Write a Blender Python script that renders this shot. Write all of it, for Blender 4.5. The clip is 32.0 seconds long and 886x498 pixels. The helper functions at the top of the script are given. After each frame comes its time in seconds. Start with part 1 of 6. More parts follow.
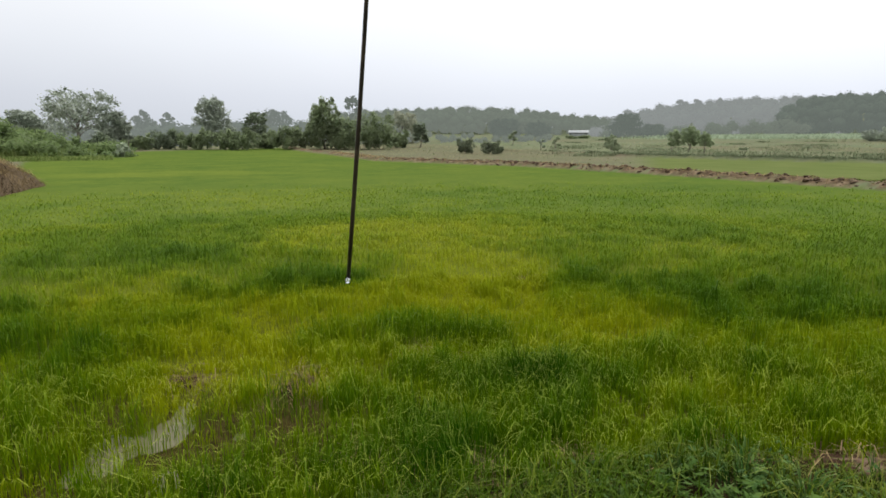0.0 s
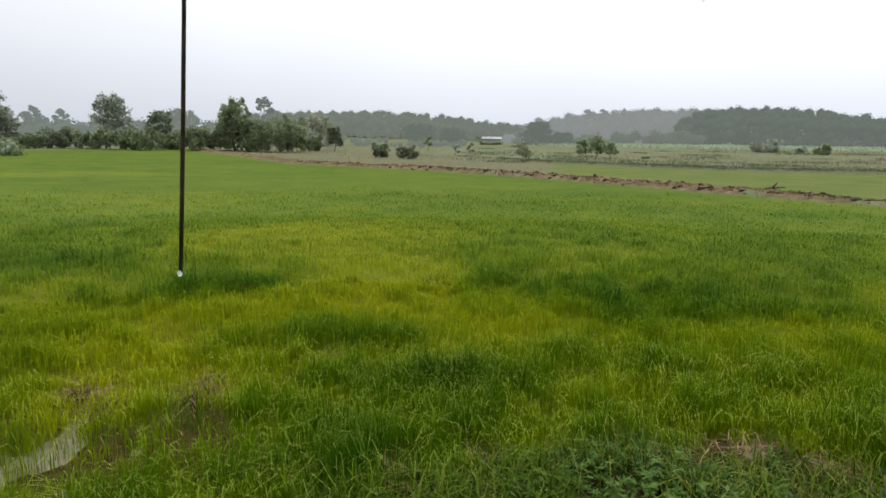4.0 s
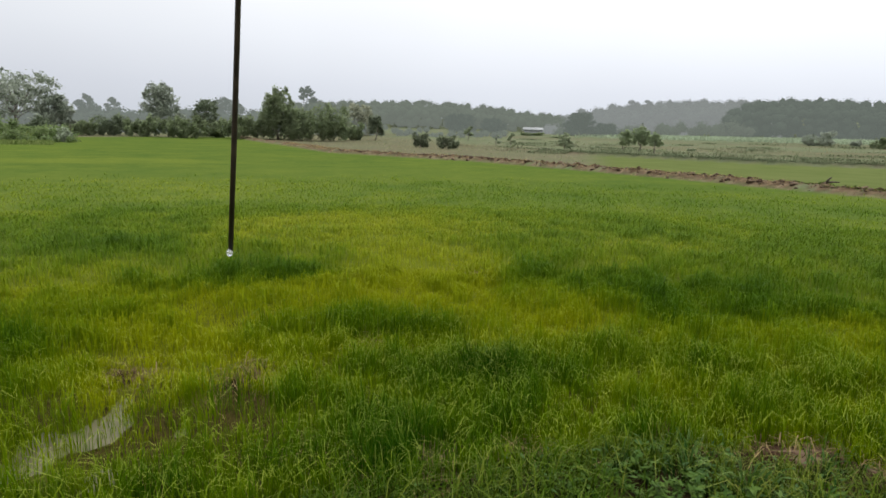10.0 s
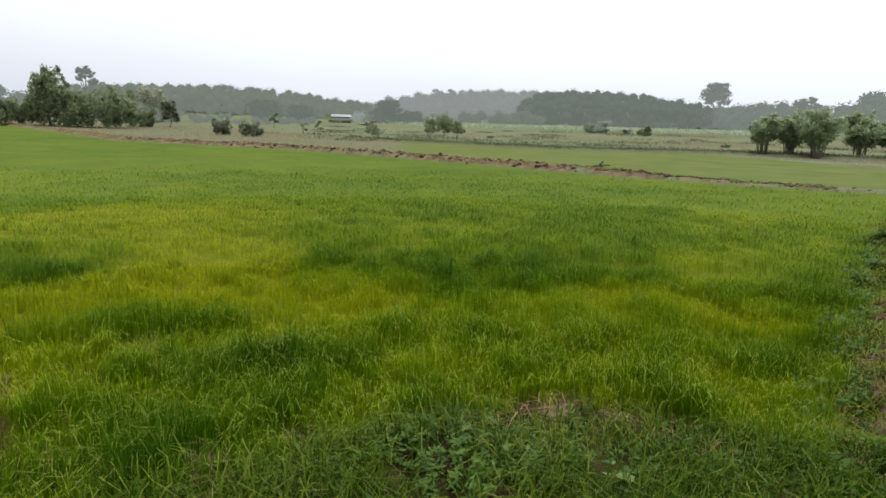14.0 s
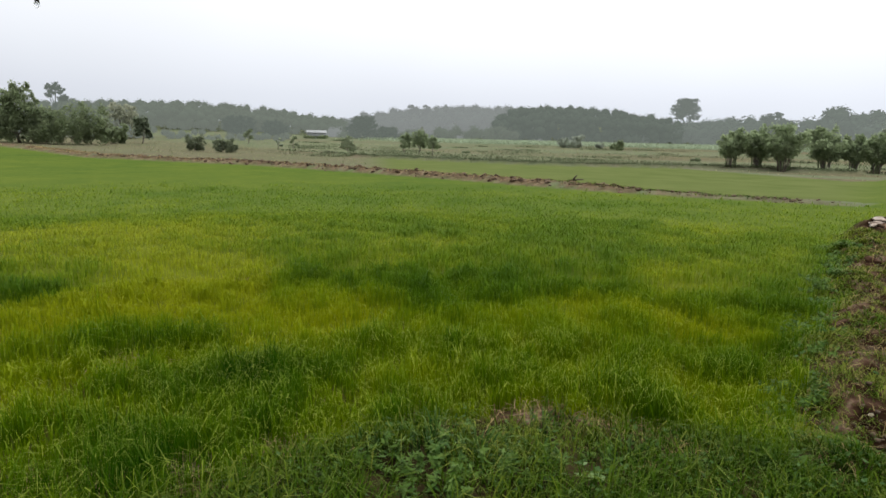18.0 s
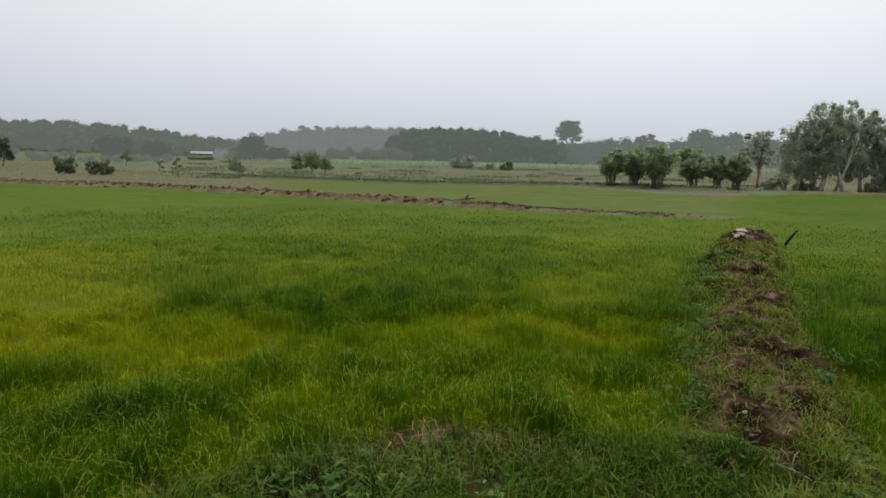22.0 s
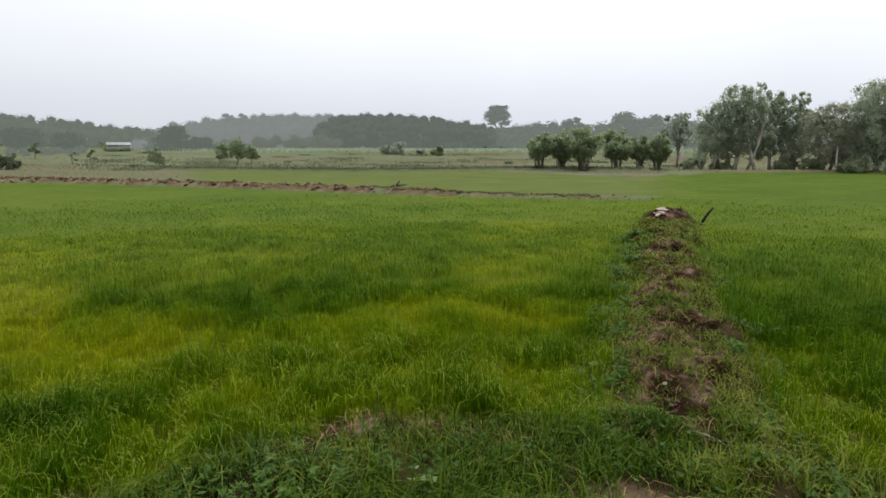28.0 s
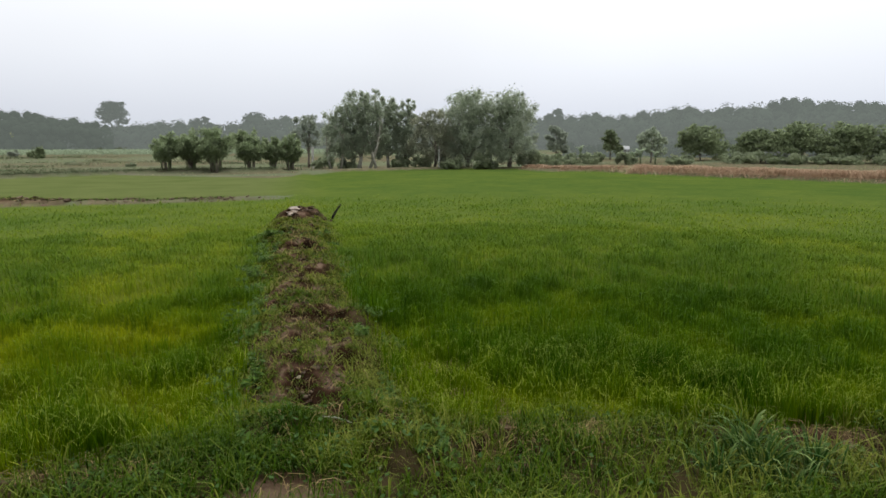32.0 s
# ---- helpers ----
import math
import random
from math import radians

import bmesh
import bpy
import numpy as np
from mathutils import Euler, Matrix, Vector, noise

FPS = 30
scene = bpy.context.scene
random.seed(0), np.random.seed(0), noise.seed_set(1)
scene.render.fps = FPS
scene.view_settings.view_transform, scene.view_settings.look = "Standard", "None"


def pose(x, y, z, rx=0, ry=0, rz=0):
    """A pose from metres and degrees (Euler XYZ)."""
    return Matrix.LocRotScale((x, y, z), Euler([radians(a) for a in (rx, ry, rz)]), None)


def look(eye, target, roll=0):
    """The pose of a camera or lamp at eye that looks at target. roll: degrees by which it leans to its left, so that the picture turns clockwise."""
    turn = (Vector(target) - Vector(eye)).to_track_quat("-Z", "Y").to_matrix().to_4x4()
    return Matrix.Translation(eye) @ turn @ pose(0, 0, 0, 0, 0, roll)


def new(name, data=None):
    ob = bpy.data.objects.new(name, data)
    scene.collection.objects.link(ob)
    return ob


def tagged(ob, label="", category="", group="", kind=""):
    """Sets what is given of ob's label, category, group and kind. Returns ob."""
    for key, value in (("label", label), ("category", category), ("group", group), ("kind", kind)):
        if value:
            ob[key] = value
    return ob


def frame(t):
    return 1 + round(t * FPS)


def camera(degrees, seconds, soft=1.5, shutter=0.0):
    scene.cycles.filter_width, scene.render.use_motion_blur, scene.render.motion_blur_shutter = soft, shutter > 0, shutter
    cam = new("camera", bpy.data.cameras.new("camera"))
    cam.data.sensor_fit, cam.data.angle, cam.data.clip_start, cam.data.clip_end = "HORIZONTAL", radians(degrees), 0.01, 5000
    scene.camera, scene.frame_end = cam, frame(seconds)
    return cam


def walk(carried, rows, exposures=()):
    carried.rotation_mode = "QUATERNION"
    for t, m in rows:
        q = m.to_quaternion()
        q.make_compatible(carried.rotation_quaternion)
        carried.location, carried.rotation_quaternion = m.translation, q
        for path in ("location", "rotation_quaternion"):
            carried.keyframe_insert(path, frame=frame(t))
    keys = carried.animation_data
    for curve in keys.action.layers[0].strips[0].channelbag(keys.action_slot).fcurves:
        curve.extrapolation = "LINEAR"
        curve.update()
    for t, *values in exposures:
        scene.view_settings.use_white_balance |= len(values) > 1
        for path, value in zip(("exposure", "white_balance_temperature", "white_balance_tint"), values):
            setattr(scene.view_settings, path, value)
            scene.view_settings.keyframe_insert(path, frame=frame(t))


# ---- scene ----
cam = camera(69.4, 32.0, soft=1.6)

# seconds, x, y, z, then yaw to the left, pitch and roll in degrees
PATH = [
    (0, -0.296, 0.164, 2.107, 3.80, -9.94, -0.23),
    (0.5, -0.283, 0.179, 2.095, -0.16, -11.12, -0.14),
    (1, -0.264, 0.178, 2.096, -1.88, -11.35, 0.17),
    (1.5, -0.260, 0.155, 2.095, -2.73, -11.30, 0.51),
    (2, -0.271, 0.141, 2.095, -2.65, -10.77, 1.35),
    (2.5, -0.269, 0.139, 2.099, -2.37, -10.44, 0.97),
    (3, -0.274, 0.142, 2.097, -2.06, -10.08, 0.50),
    (3.5, -0.268, 0.151, 2.099, -2.98, -9.52, 0.80),
    (5.5, -0.240, 0.168, 2.107, -5.00, -9.55, 0.43),
    (6, -0.241, 0.168, 2.106, -4.23, -10.02, -0.37),
    (6.5, -0.255, 0.177, 2.104, -1.86, -9.79, -0.58),
    (7, -0.266, 0.169, 2.103, 0.59, -9.55, -0.45),
    (7.5, -0.274, 0.170, 2.100, 0.75, -9.53, 0.44),
    (8, -0.297, 0.163, 2.101, 5.35, -10.03, 1.67),
    (8.5, -0.328, 0.199, 2.102, 9.06, -9.91, 1.83),
    (9, -0.316, 0.192, 2.104, 7.52, -9.00, 1.22),
    (9.5, -0.299, 0.217, 2.093, 4.45, -9.67, 0.40),
    (10, -0.283, 0.224, 2.086, -0.37, -10.41, 1.34),
    (10.5, -0.251, 0.213, 2.086, -3.02, -11.54, 0.81),
    (11, -0.213, 0.280, 2.055, -6.69, -11.78, 0.97),
    (11.5, -0.191, 0.326, 2.056, -9.95, -11.61, 1.51),
    (12, -0.110, 0.264, 2.065, -11.42, -12.64, 2.25),
    (12.5, -0.009, 0.200, 2.075, -14.93, -11.43, 1.50),
    (13, 0.027, 0.185, 2.075, -17.30, -11.74, 2.15),
    (13.5, 0.019, 0.166, 2.087, -17.07, -10.93, 0.71),
    (14, 0.017, 0.167, 2.086, -17.08, -11.09, 1.66),
    (14.5, -0.017, 0.039, 2.084, -17.86, -10.75, 1.49),
    (16.5, -0.018, 0.039, 2.096, -19.11, -10.40, 1.28),
    (17, -0.024, 0.035, 2.098, -19.88, -9.84, 1.42),
    (17.5, -0.027, 0.032, 2.103, -20.27, -9.82, 1.36),
    (18, -0.030, 0.019, 2.098, -19.17, -9.70, 1.45),
    (18.5, -0.039, 0.022, 2.105, -17.24, -9.19, 1.09),
    (19, -0.035, 0.023, 2.101, -18.14, -8.50, 1.11),
    (19.5, -0.017, 0.017, 2.110, -21.95, -6.21, -0.67),
    (20, -0.010, 0.018, 2.106, -24.17, -6.16, -1.27),
    (20.5, 0.040, 0.085, 2.096, -26.74, -5.88, 0.07),
    (21, 0.022, 0.028, 2.099, -27.99, -5.71, 0.77),
    (21.5, 0.025, 0.048, 2.076, -29.42, -5.87, 1.39),
    (22, 0.030, 0.091, 2.068, -28.51, -7.66, 1.22),
    (22.5, -0.010, 0.057, 2.088, -23.94, -9.24, 1.35),
    (23, 0.013, 0.112, 2.081, -19.55, -10.64, 0.96),
    (23.5, 0.048, 0.116, 2.094, -21.23, -11.19, -0.96),
    (24, 0.033, 0.075, 2.098, -22.55, -10.51, -0.74),
    (24.5, 0.003, 0.007, 2.111, -21.72, -9.87, -0.65),
    (26.5, 0.003, 0.041, 2.088, -20.59, -8.02, -1.09),
    (27, 0.081, 0.136, 2.075, -24.65, -8.62, -0.91),
    (27.5, 0.063, 0.040, 2.083, -30.03, -8.40, -1.25),
    (28, 0.072, 0.059, 2.082, -34.48, -8.83, 0.09),
    (28.5, 0.097, 0.074, 2.077, -37.94, -9.21, 0.72),
    (29, 0.109, 0.043, 2.074, -42.68, -8.57, 0.96),
    (29.5, 0.127, 0.032, 2.079, -46.13, -9.35, 0.49),
    (30, 0.138, 0.011, 2.082, -48.54, -8.89, 0.48),
    (30.5, 0.162, -0.005, 2.087, -52.23, -8.80, 0.19),
    (31, 0.188, -0.014, 2.081, -56.62, -9.38, -0.14),
    (31.5, 0.189, -0.024, 2.091, -60.90, -9.23, -0.17),
    (32, 0.156, -0.081, 2.094, -66.01, -8.81, -0.19),
]


def eye_pose(x, y, z, yaw, pitch, roll):
    a, p = radians(yaw), radians(pitch)
    ahead = Vector((-math.sin(a) * math.cos(p), math.cos(a) * math.cos(p), math.sin(p)))
    return look((x, y, z), Vector((x, y, z)) + ahead, roll)


EXPOSURES = [(0.0, 0.11), (3.5, 0.11), (6.0, 0.05), (8.0, 0.02), (10.0, 0.02), (11.0, 0.09), (12.0, 0.16), (13.0, 0.25), (14.5, 0.17), (17.0, 0.05), (18.0, 0.03), (19.0, 0.06), (20.0, -0.32), (21.0, -0.30), (22.0, -0.38), (23.0, -0.08), (24.5, 0.02), (27.0, -0.10), (28.5, -0.08), (30.0, -0.09), (31.0, -0.13), (32.0, -0.18)]
walk(cam, [(row[0], eye_pose(*row[1:])) for row in PATH], EXPOSURES)

# ---- light: an overcast, rainy sky, brighter overhead than at the horizon ----
world = bpy.data.worlds.new("overcast_sky")
scene.world = world
world.use_nodes = True
wn, wl = world.node_tree.nodes, world.node_tree.links
wn.clear()
w_out, w_bg = wn.new("ShaderNodeOutputWorld"), wn.new("ShaderNodeBackground")
w_sky = wn.new("ShaderNodeTexSky")
w_sky.sky_type, w_sky.sun_disc = "NISHITA", False
w_sky.sun_elevation, w_sky.sun_rotation = radians(62), radians(20)
w_sky.air_density, w_sky.dust_density, w_sky.ozone_density = 1.0, 6.0, 1.0
w_dim = wn.new("ShaderNodeVectorMath")
w_dim.operation = "SCALE"
w_dim.inputs["Scale"].default_value = 0.10
w_coord, w_sep, w_ramp = wn.new("ShaderNodeTexCoord"), wn.new("ShaderNodeSeparateXYZ"), wn.new("ShaderNodeValToRGB")
SKY = [(0.0, (0.70, 0.745, 0.82)), (0.06, (0.78, 0.82, 0.905)), (0.13, (0.93, 0.965, 1.03)), (0.22, (1.08, 1.10, 1.13)), (0.5, (1.50, 1.52, 1.53)), (1.0, (2.5, 2.52, 2.52))]
els = w_ramp.color_ramp.elements
els[0].position, els[1].position = SKY[0][0], SKY[-1][0]
els[0].color, els[1].color = (*SKY[0][1], 1), (*SKY[-1][1], 1)
for at, colour in SKY[1:-1]:
    els.new(at).color = (*colour, 1)
w_mix = wn.new("ShaderNodeMix")
w_mix.data_type = "RGBA"
w_mix.inputs["Factor"].default_value = 0.92
w_cloud = wn.new("ShaderNodeTexNoise")
w_cloud.inputs["Scale"].default_value, w_cloud.inputs["Detail"].default_value = 1.6, 3.0
w_range = wn.new("ShaderNodeMapRange")
w_range.inputs["From Min"].default_value, w_range.inputs["From Max"].default_value = 0.3, 0.7
w_range.inputs["To Min"].default_value, w_range.inputs["To Max"].default_value = 0.94, 1.06
w_mul = wn.new("ShaderNodeVectorMath")
w_mul.operation = "SCALE"
wl.new(w_coord.outputs["Generated"], w_sep.inputs[0])
wl.new(w_sep.outputs["Z"], w_ramp.inputs["Fac"])
wl.new(w_coord.outputs["Generated"], w_cloud.inputs["Vector"])
wl.new(w_cloud.outputs["Fac"], w_range.inputs["Value"])
wl.new(w_ramp.outputs["Color"], w_mul.inputs[0])
w_side = wn.new("ShaderNodeVectorMath")
w_side.operation = "DOT_PRODUCT"
w_side.inputs[1].default_value = (0.966, 0.259, 0.0)  # the side on which the cloud is thinner
w_thin = wn.new("ShaderNodeMath")
w_thin.operation = "MULTIPLY_ADD"
w_thin.inputs[1].default_value, w_thin.inputs[2].default_value = 0.20, 0.96
w_both = wn.new("ShaderNodeMath")
w_both.operation = "MULTIPLY"
wl.new(w_coord.outputs["Generated"], w_side.inputs[0])
wl.new(w_side.outputs["Value"], w_thin.inputs[0])
wl.new(w_thin.outputs[0], w_both.inputs[0])
wl.new(w_range.outputs[0], w_both.inputs[1])
wl.new(w_both.outputs[0], w_mul.inputs["Scale"])
wl.new(w_sky.outputs[0], w_dim.inputs[0])
wl.new(w_dim.outputs[0], w_mix.inputs["A"])
wl.new(w_mul.outputs[0], w_mix.inputs["B"])
wl.new(w_mix.outputs["Result"], w_bg.inputs["Color"])
w_bg.inputs["Strength"].default_value = 1.0
wl.new(w_bg.outputs[0], w_out.inputs["Surface"])

sun = new("sun", bpy.data.lights.new("sun", "SUN"))
sun.data.energy, sun.data.angle, sun.data.color = 1.2, radians(30), (1.0, 0.98, 0.95)
sun.matrix_world = look((-20, -40, 90), (0, 0, 0))

# ---- numbers and shapes ----
rng = np.random.default_rng(7)
EYE = 2.05


def smooth(v):
    v = np.clip(v, 0, 1)
    return v * v * (3 - 2 * v)


def lattice(i, j, seed):
    """An even random number, 0 to 1, for each cell of a grid."""
    h = (i.astype(np.int64) * 73856093 ^ j.astype(np.int64) * 19349663 ^ (seed + 7) * 83492791) & 0xFFFFFFFF
    for k in (0x45D9F3B, 0x119DE1F3):
        h = (((h >> 16) ^ h) * k) & 0xFFFFFFFF
    return (((h >> 16) ^ h) & 0xFFFF) / 65535.0


def value_noise(x, y, size, seed=0, octaves=3):
    """Smooth noise, 0 to 1, whose coarsest waves are size metres long."""
    total, amp, norm = 0.0, 1.0, 0.0
    for k in range(octaves):
        u, v = np.asarray(x) / size * 2**k, np.asarray(y) / size * 2**k
        i, j = np.floor(u), np.floor(v)
        a, b = smooth(u - i), smooth(v - j)
        s = seed + 17 * k
        low = lattice(i, j, s) * (1 - a) + lattice(i + 1, j, s) * a
        high = lattice(i, j + 1, s) * (1 - a) + lattice(i + 1, j + 1, s) * a
        total, norm, amp = total + amp * (low * (1 - b) + high * b), norm + amp, amp * 0.5
    return total / norm


def to_line(x, y, line):
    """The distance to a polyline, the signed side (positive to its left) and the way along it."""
    x, y = np.asarray(x, float), np.asarray(y, float)
    best, side, along, gone = np.full(x.shape, 1e9), np.zeros(x.shape), np.zeros(x.shape), 0.0
    for (ax, ay), (bx, by) in zip(line[:-1], line[1:]):
        dx, dy = bx - ax, by - ay
        length = math.hypot(dx, dy)
        s = np.clip(((x - ax) * dx + (y - ay) * dy) / length**2, 0, 1)
        px, py = x - ax - s * dx, y - ay - s * dy
        d = np.hypot(px, py)
        near = d < best
        best, along = np.where(near, d, best), np.where(near, gone + s * length, along)
        side = np.where(near, np.sign(dx * py - dy * px), side)
        gone += length
    return best, side, along


def spot(az, r):
    """The place at r metres in the direction az, degrees to the left of +y."""
    return -r * math.sin(radians(az)), r * math.cos(radians(az))


PUDDLES = [(-2.62, 4.48, 0.30), (-2.95, 4.28, 0.17), (-2.06, 4.45, 0.15), (-2.85, 3.80, 0.20), (-2.30, 3.80, 0.15), (-7.6, 9.5, 0.22)]
NEAR_BUND = [(2.2, 1.25), (5.6, 3.88), (10.0, 7.3), (15.4, 11.3)]
LOW_BUND = [(15.4, 11.3), (30.0, 22.0), (46.0, 33.5)]
FAR_BUND = [(-34.0, 108.0), (-19.0, 80.0), (-9.3, 58.0), (3.3, 46.5), (8.5, 39.0), (13.4, 30.8), (15.8, 26.2), (19.3, 21.6), (23.0, 18.4)]
FIELD_BUND = [(2.0, 92.0), (12.0, 70.0), (28.0, 52.0), (44.4, 49.0), (52.0, 41.0)]
FIELD_EDGE = [(46.0, 33.5), (54.0, 36.0), (66.0, 29.0), (67.5, 20.0), (62.0, 16.0), (62.5, 8.5), (57.5, 6.4), (47.0, -8.9), (44.0, -22.0)]
DYKE = [(7.6, -4.2), (5.5, -1.0), (5.0, 0.5), (4.15, 1.85), (3.3, 3.1), (2.3, 4.15), (1.2, 4.2), (0.2, 3.85), (-1.0, 3.35), (-3.0, 2.4), (-8.0, 0.4)]
RIDGE = [(-130, 3.3), (-100, 3.3), (-93.6, 3.9), (-88, 3.2), (-85.8, 3.6), (-81.8, 3.1), (-75.9, 2.7), (-70, 2.5), (-60, 2.6), (-54, 2.6), (-50, 3.0),
         (-47.6, 2.2), (-43.7, 2.5), (-40.8, 2.2), (-38, 2.3), (-34.6, 2.9), (-28, 3.2), (-24, 3.05), (-16.3, 2.8), (-10.6, 1.6), (-5.2, 2.15), (2.5, 2.7),
         (10.4, 2.4), (14, 2.0), (20, 1.5), (30, 1.2), (40, 1.0), (60, 1.0)]


def ridge_el(az):
    return np.interp(az, [a for a, _ in RIDGE], [e for _, e in RIDGE])


def ground_z(x, y):
    x, y = np.asarray(x, float), np.asarray(y, float)
    r, az = np.hypot(x, y), np.degrees(np.arctan2(-x, y))
    z = 2.0 * smooth((r - 78) / 120)
    hill = np.maximum(0, 250 * np.tan(np.radians(ridge_el(az))) - 5.5)
    z = z + hill * smooth((r - 205) / 70)
    z = z + 0.05 * (value_noise(x, y, 1.3, 3) - 0.5) + 0.05 * smooth((r - 80) / 40) * (value_noise(x, y, 6, 5) - 0.5)
    rough = value_noise(x, y, 0.45, 11, 3) - 0.5
    for cx, cy, s in PUDDLES:
        z = z - 0.075 * smooth(1.2 - np.hypot(x - cx, (y - cy) * 0.7) / s - 1.6 * (value_noise(x, y, 0.45, 151, 4) - 0.5))
    d, _, along = to_line(x, y, NEAR_BUND)
    wide = 0.52 + 0.12 * np.sin(along * 1.7) + 0.06 * np.sin(along * 4.3)
    bund = (0.12 + 0.12 * smooth((along - 2.0) / 2.0) + 0.34 * rough + 0.20 * (value_noise(x, y, 0.24, 13, 3) - 0.5)) * smooth((wide + 0.40 - d) / 0.65)
    dm = np.hypot((x - 15.1) / 1.0, (y - 10.9) / 0.8)
    z = z + 0.30 * smooth(1.15 - dm) * (0.8 + 0.9 * rough)
    d, _, _ = to_line(x, y, LOW_BUND)
    z = z + 0.10 * smooth((0.7 - d) / 0.5)
    d, _, along = to_line(x, y, FAR_BUND)
    z = z + (0.26 + 0.30 * rough) * smooth((1.0 - d) / 0.7) * (0.35 + 0.65 * smooth((20.0 - x) / 5))
    d, _, _ = to_line(x, y, FIELD_BUND)
    z = z + 0.32 * smooth((0.9 - d) / 0.6)
    d, _, _ = to_line(x, y, FIELD_EDGE)
    z = z + 0.25 * smooth((1.2 - d) / 0.8)
    d, side, _ = to_line(x, y, DYKE)
    inland = d * side
    dyke = np.where(r < 14, 0.12 * smooth((inland + 0.25) / 0.6) + 0.32 * smooth((inland - 0.6) / 3.0) + 0.06 * rough, 0)
    return z + np.maximum(bund, dyke)


def in_rice(x, y):
    """How far a place belongs to the flooded rice fields, 0 to 1."""
    r = np.hypot(x, y)
    d, side, _ = to_line(x, y, DYKE)
    ok = smooth((0.15 - np.where(r < 16, d * side, -9)) / 0.3)
    d, _, along = to_line(x, y, NEAR_BUND)
    ok = ok * smooth((d - 0.55) / 0.35)
    d, side, _ = to_line(x, y, FAR_BUND)
    ok = ok * smooth((d - 0.7) / 0.4)
    ok = ok * np.where(side > 0, smooth((np.degrees(np.arctan2(x, y)) - 11) / 4), 1)
    d, side, _ = to_line(x, y, FIELD_BUND)
    ok = ok * np.where(side > 0, 0, 1) * smooth((d - 0.7) / 0.4)
    d, side, _ = to_line(x, y, FIELD_EDGE)
    ok = ok * np.where((side > 0) & (x > 40), 0, 1) * smooth((d - 0.9) / 0.4)
    d, side, _ = to_line(x, y, LEFT_EDGE)
    return ok * np.where(side > 0, 0, 1) * smooth(d / 0.6)


LEFT_EDGE = [(-12.0, -8.0), (-13.5, 8.0), (-16.7, 18.2), (-20.9, 28.0), (-25.0, 30.0), (-49.0, 66.0), (-50.0, 90.0), (-34.0, 108.0)]


def yellow_at(x, y):
    """Where the young rice is thin and yellow: patches of the field."""
    wx, wy = x + 1.1 * (value_noise(x, y, 1.5, 23, 3) - 0.5), y + 1.8 * (value_noise(x, y, 1.5, 27, 3) - 0.5)
    def blot(cx, cy, rx, ry, turn):
        c, s = math.cos(radians(turn)), math.sin(radians(turn))
        u, v = ((wx - cx) * c + (wy - cy) * s) / rx, (-(wx - cx) * s + (wy - cy) * c) / ry
        return smooth((1.3 - np.hypot(u, v)) / 0.75)
    n = value_noise(x, y, 2.0, 21, 4)
    clump = value_noise(x, y, 0.6, 25, 3)
    big = value_noise(x, y, 8.0, 29, 2)
    r = np.hypot(x, y)
    base = 0.50 - 0.10 * smooth((r - 16) / 20) + 0.60 * (n - 0.5) + 0.55 * (clump - 0.5) + 0.30 * (big - 0.5)
    base = base - 0.11 * smooth((0.72 * x - y - 0.9) / 1.5) - 0.08 * smooth((5.2 - r) / 1.0)
    d, side, along = to_line(x, y, NEAR_BUND)
    base = base - 0.07 * smooth((1.7 - d) / 0.8)
    for cx, cy, rx, ry, turn, much in YELLOW:
        base = base + (1.0 if much > 0 else 0.6) * much * blot(cx, cy, rx, ry, turn)
    return np.clip(base, 0, 1)


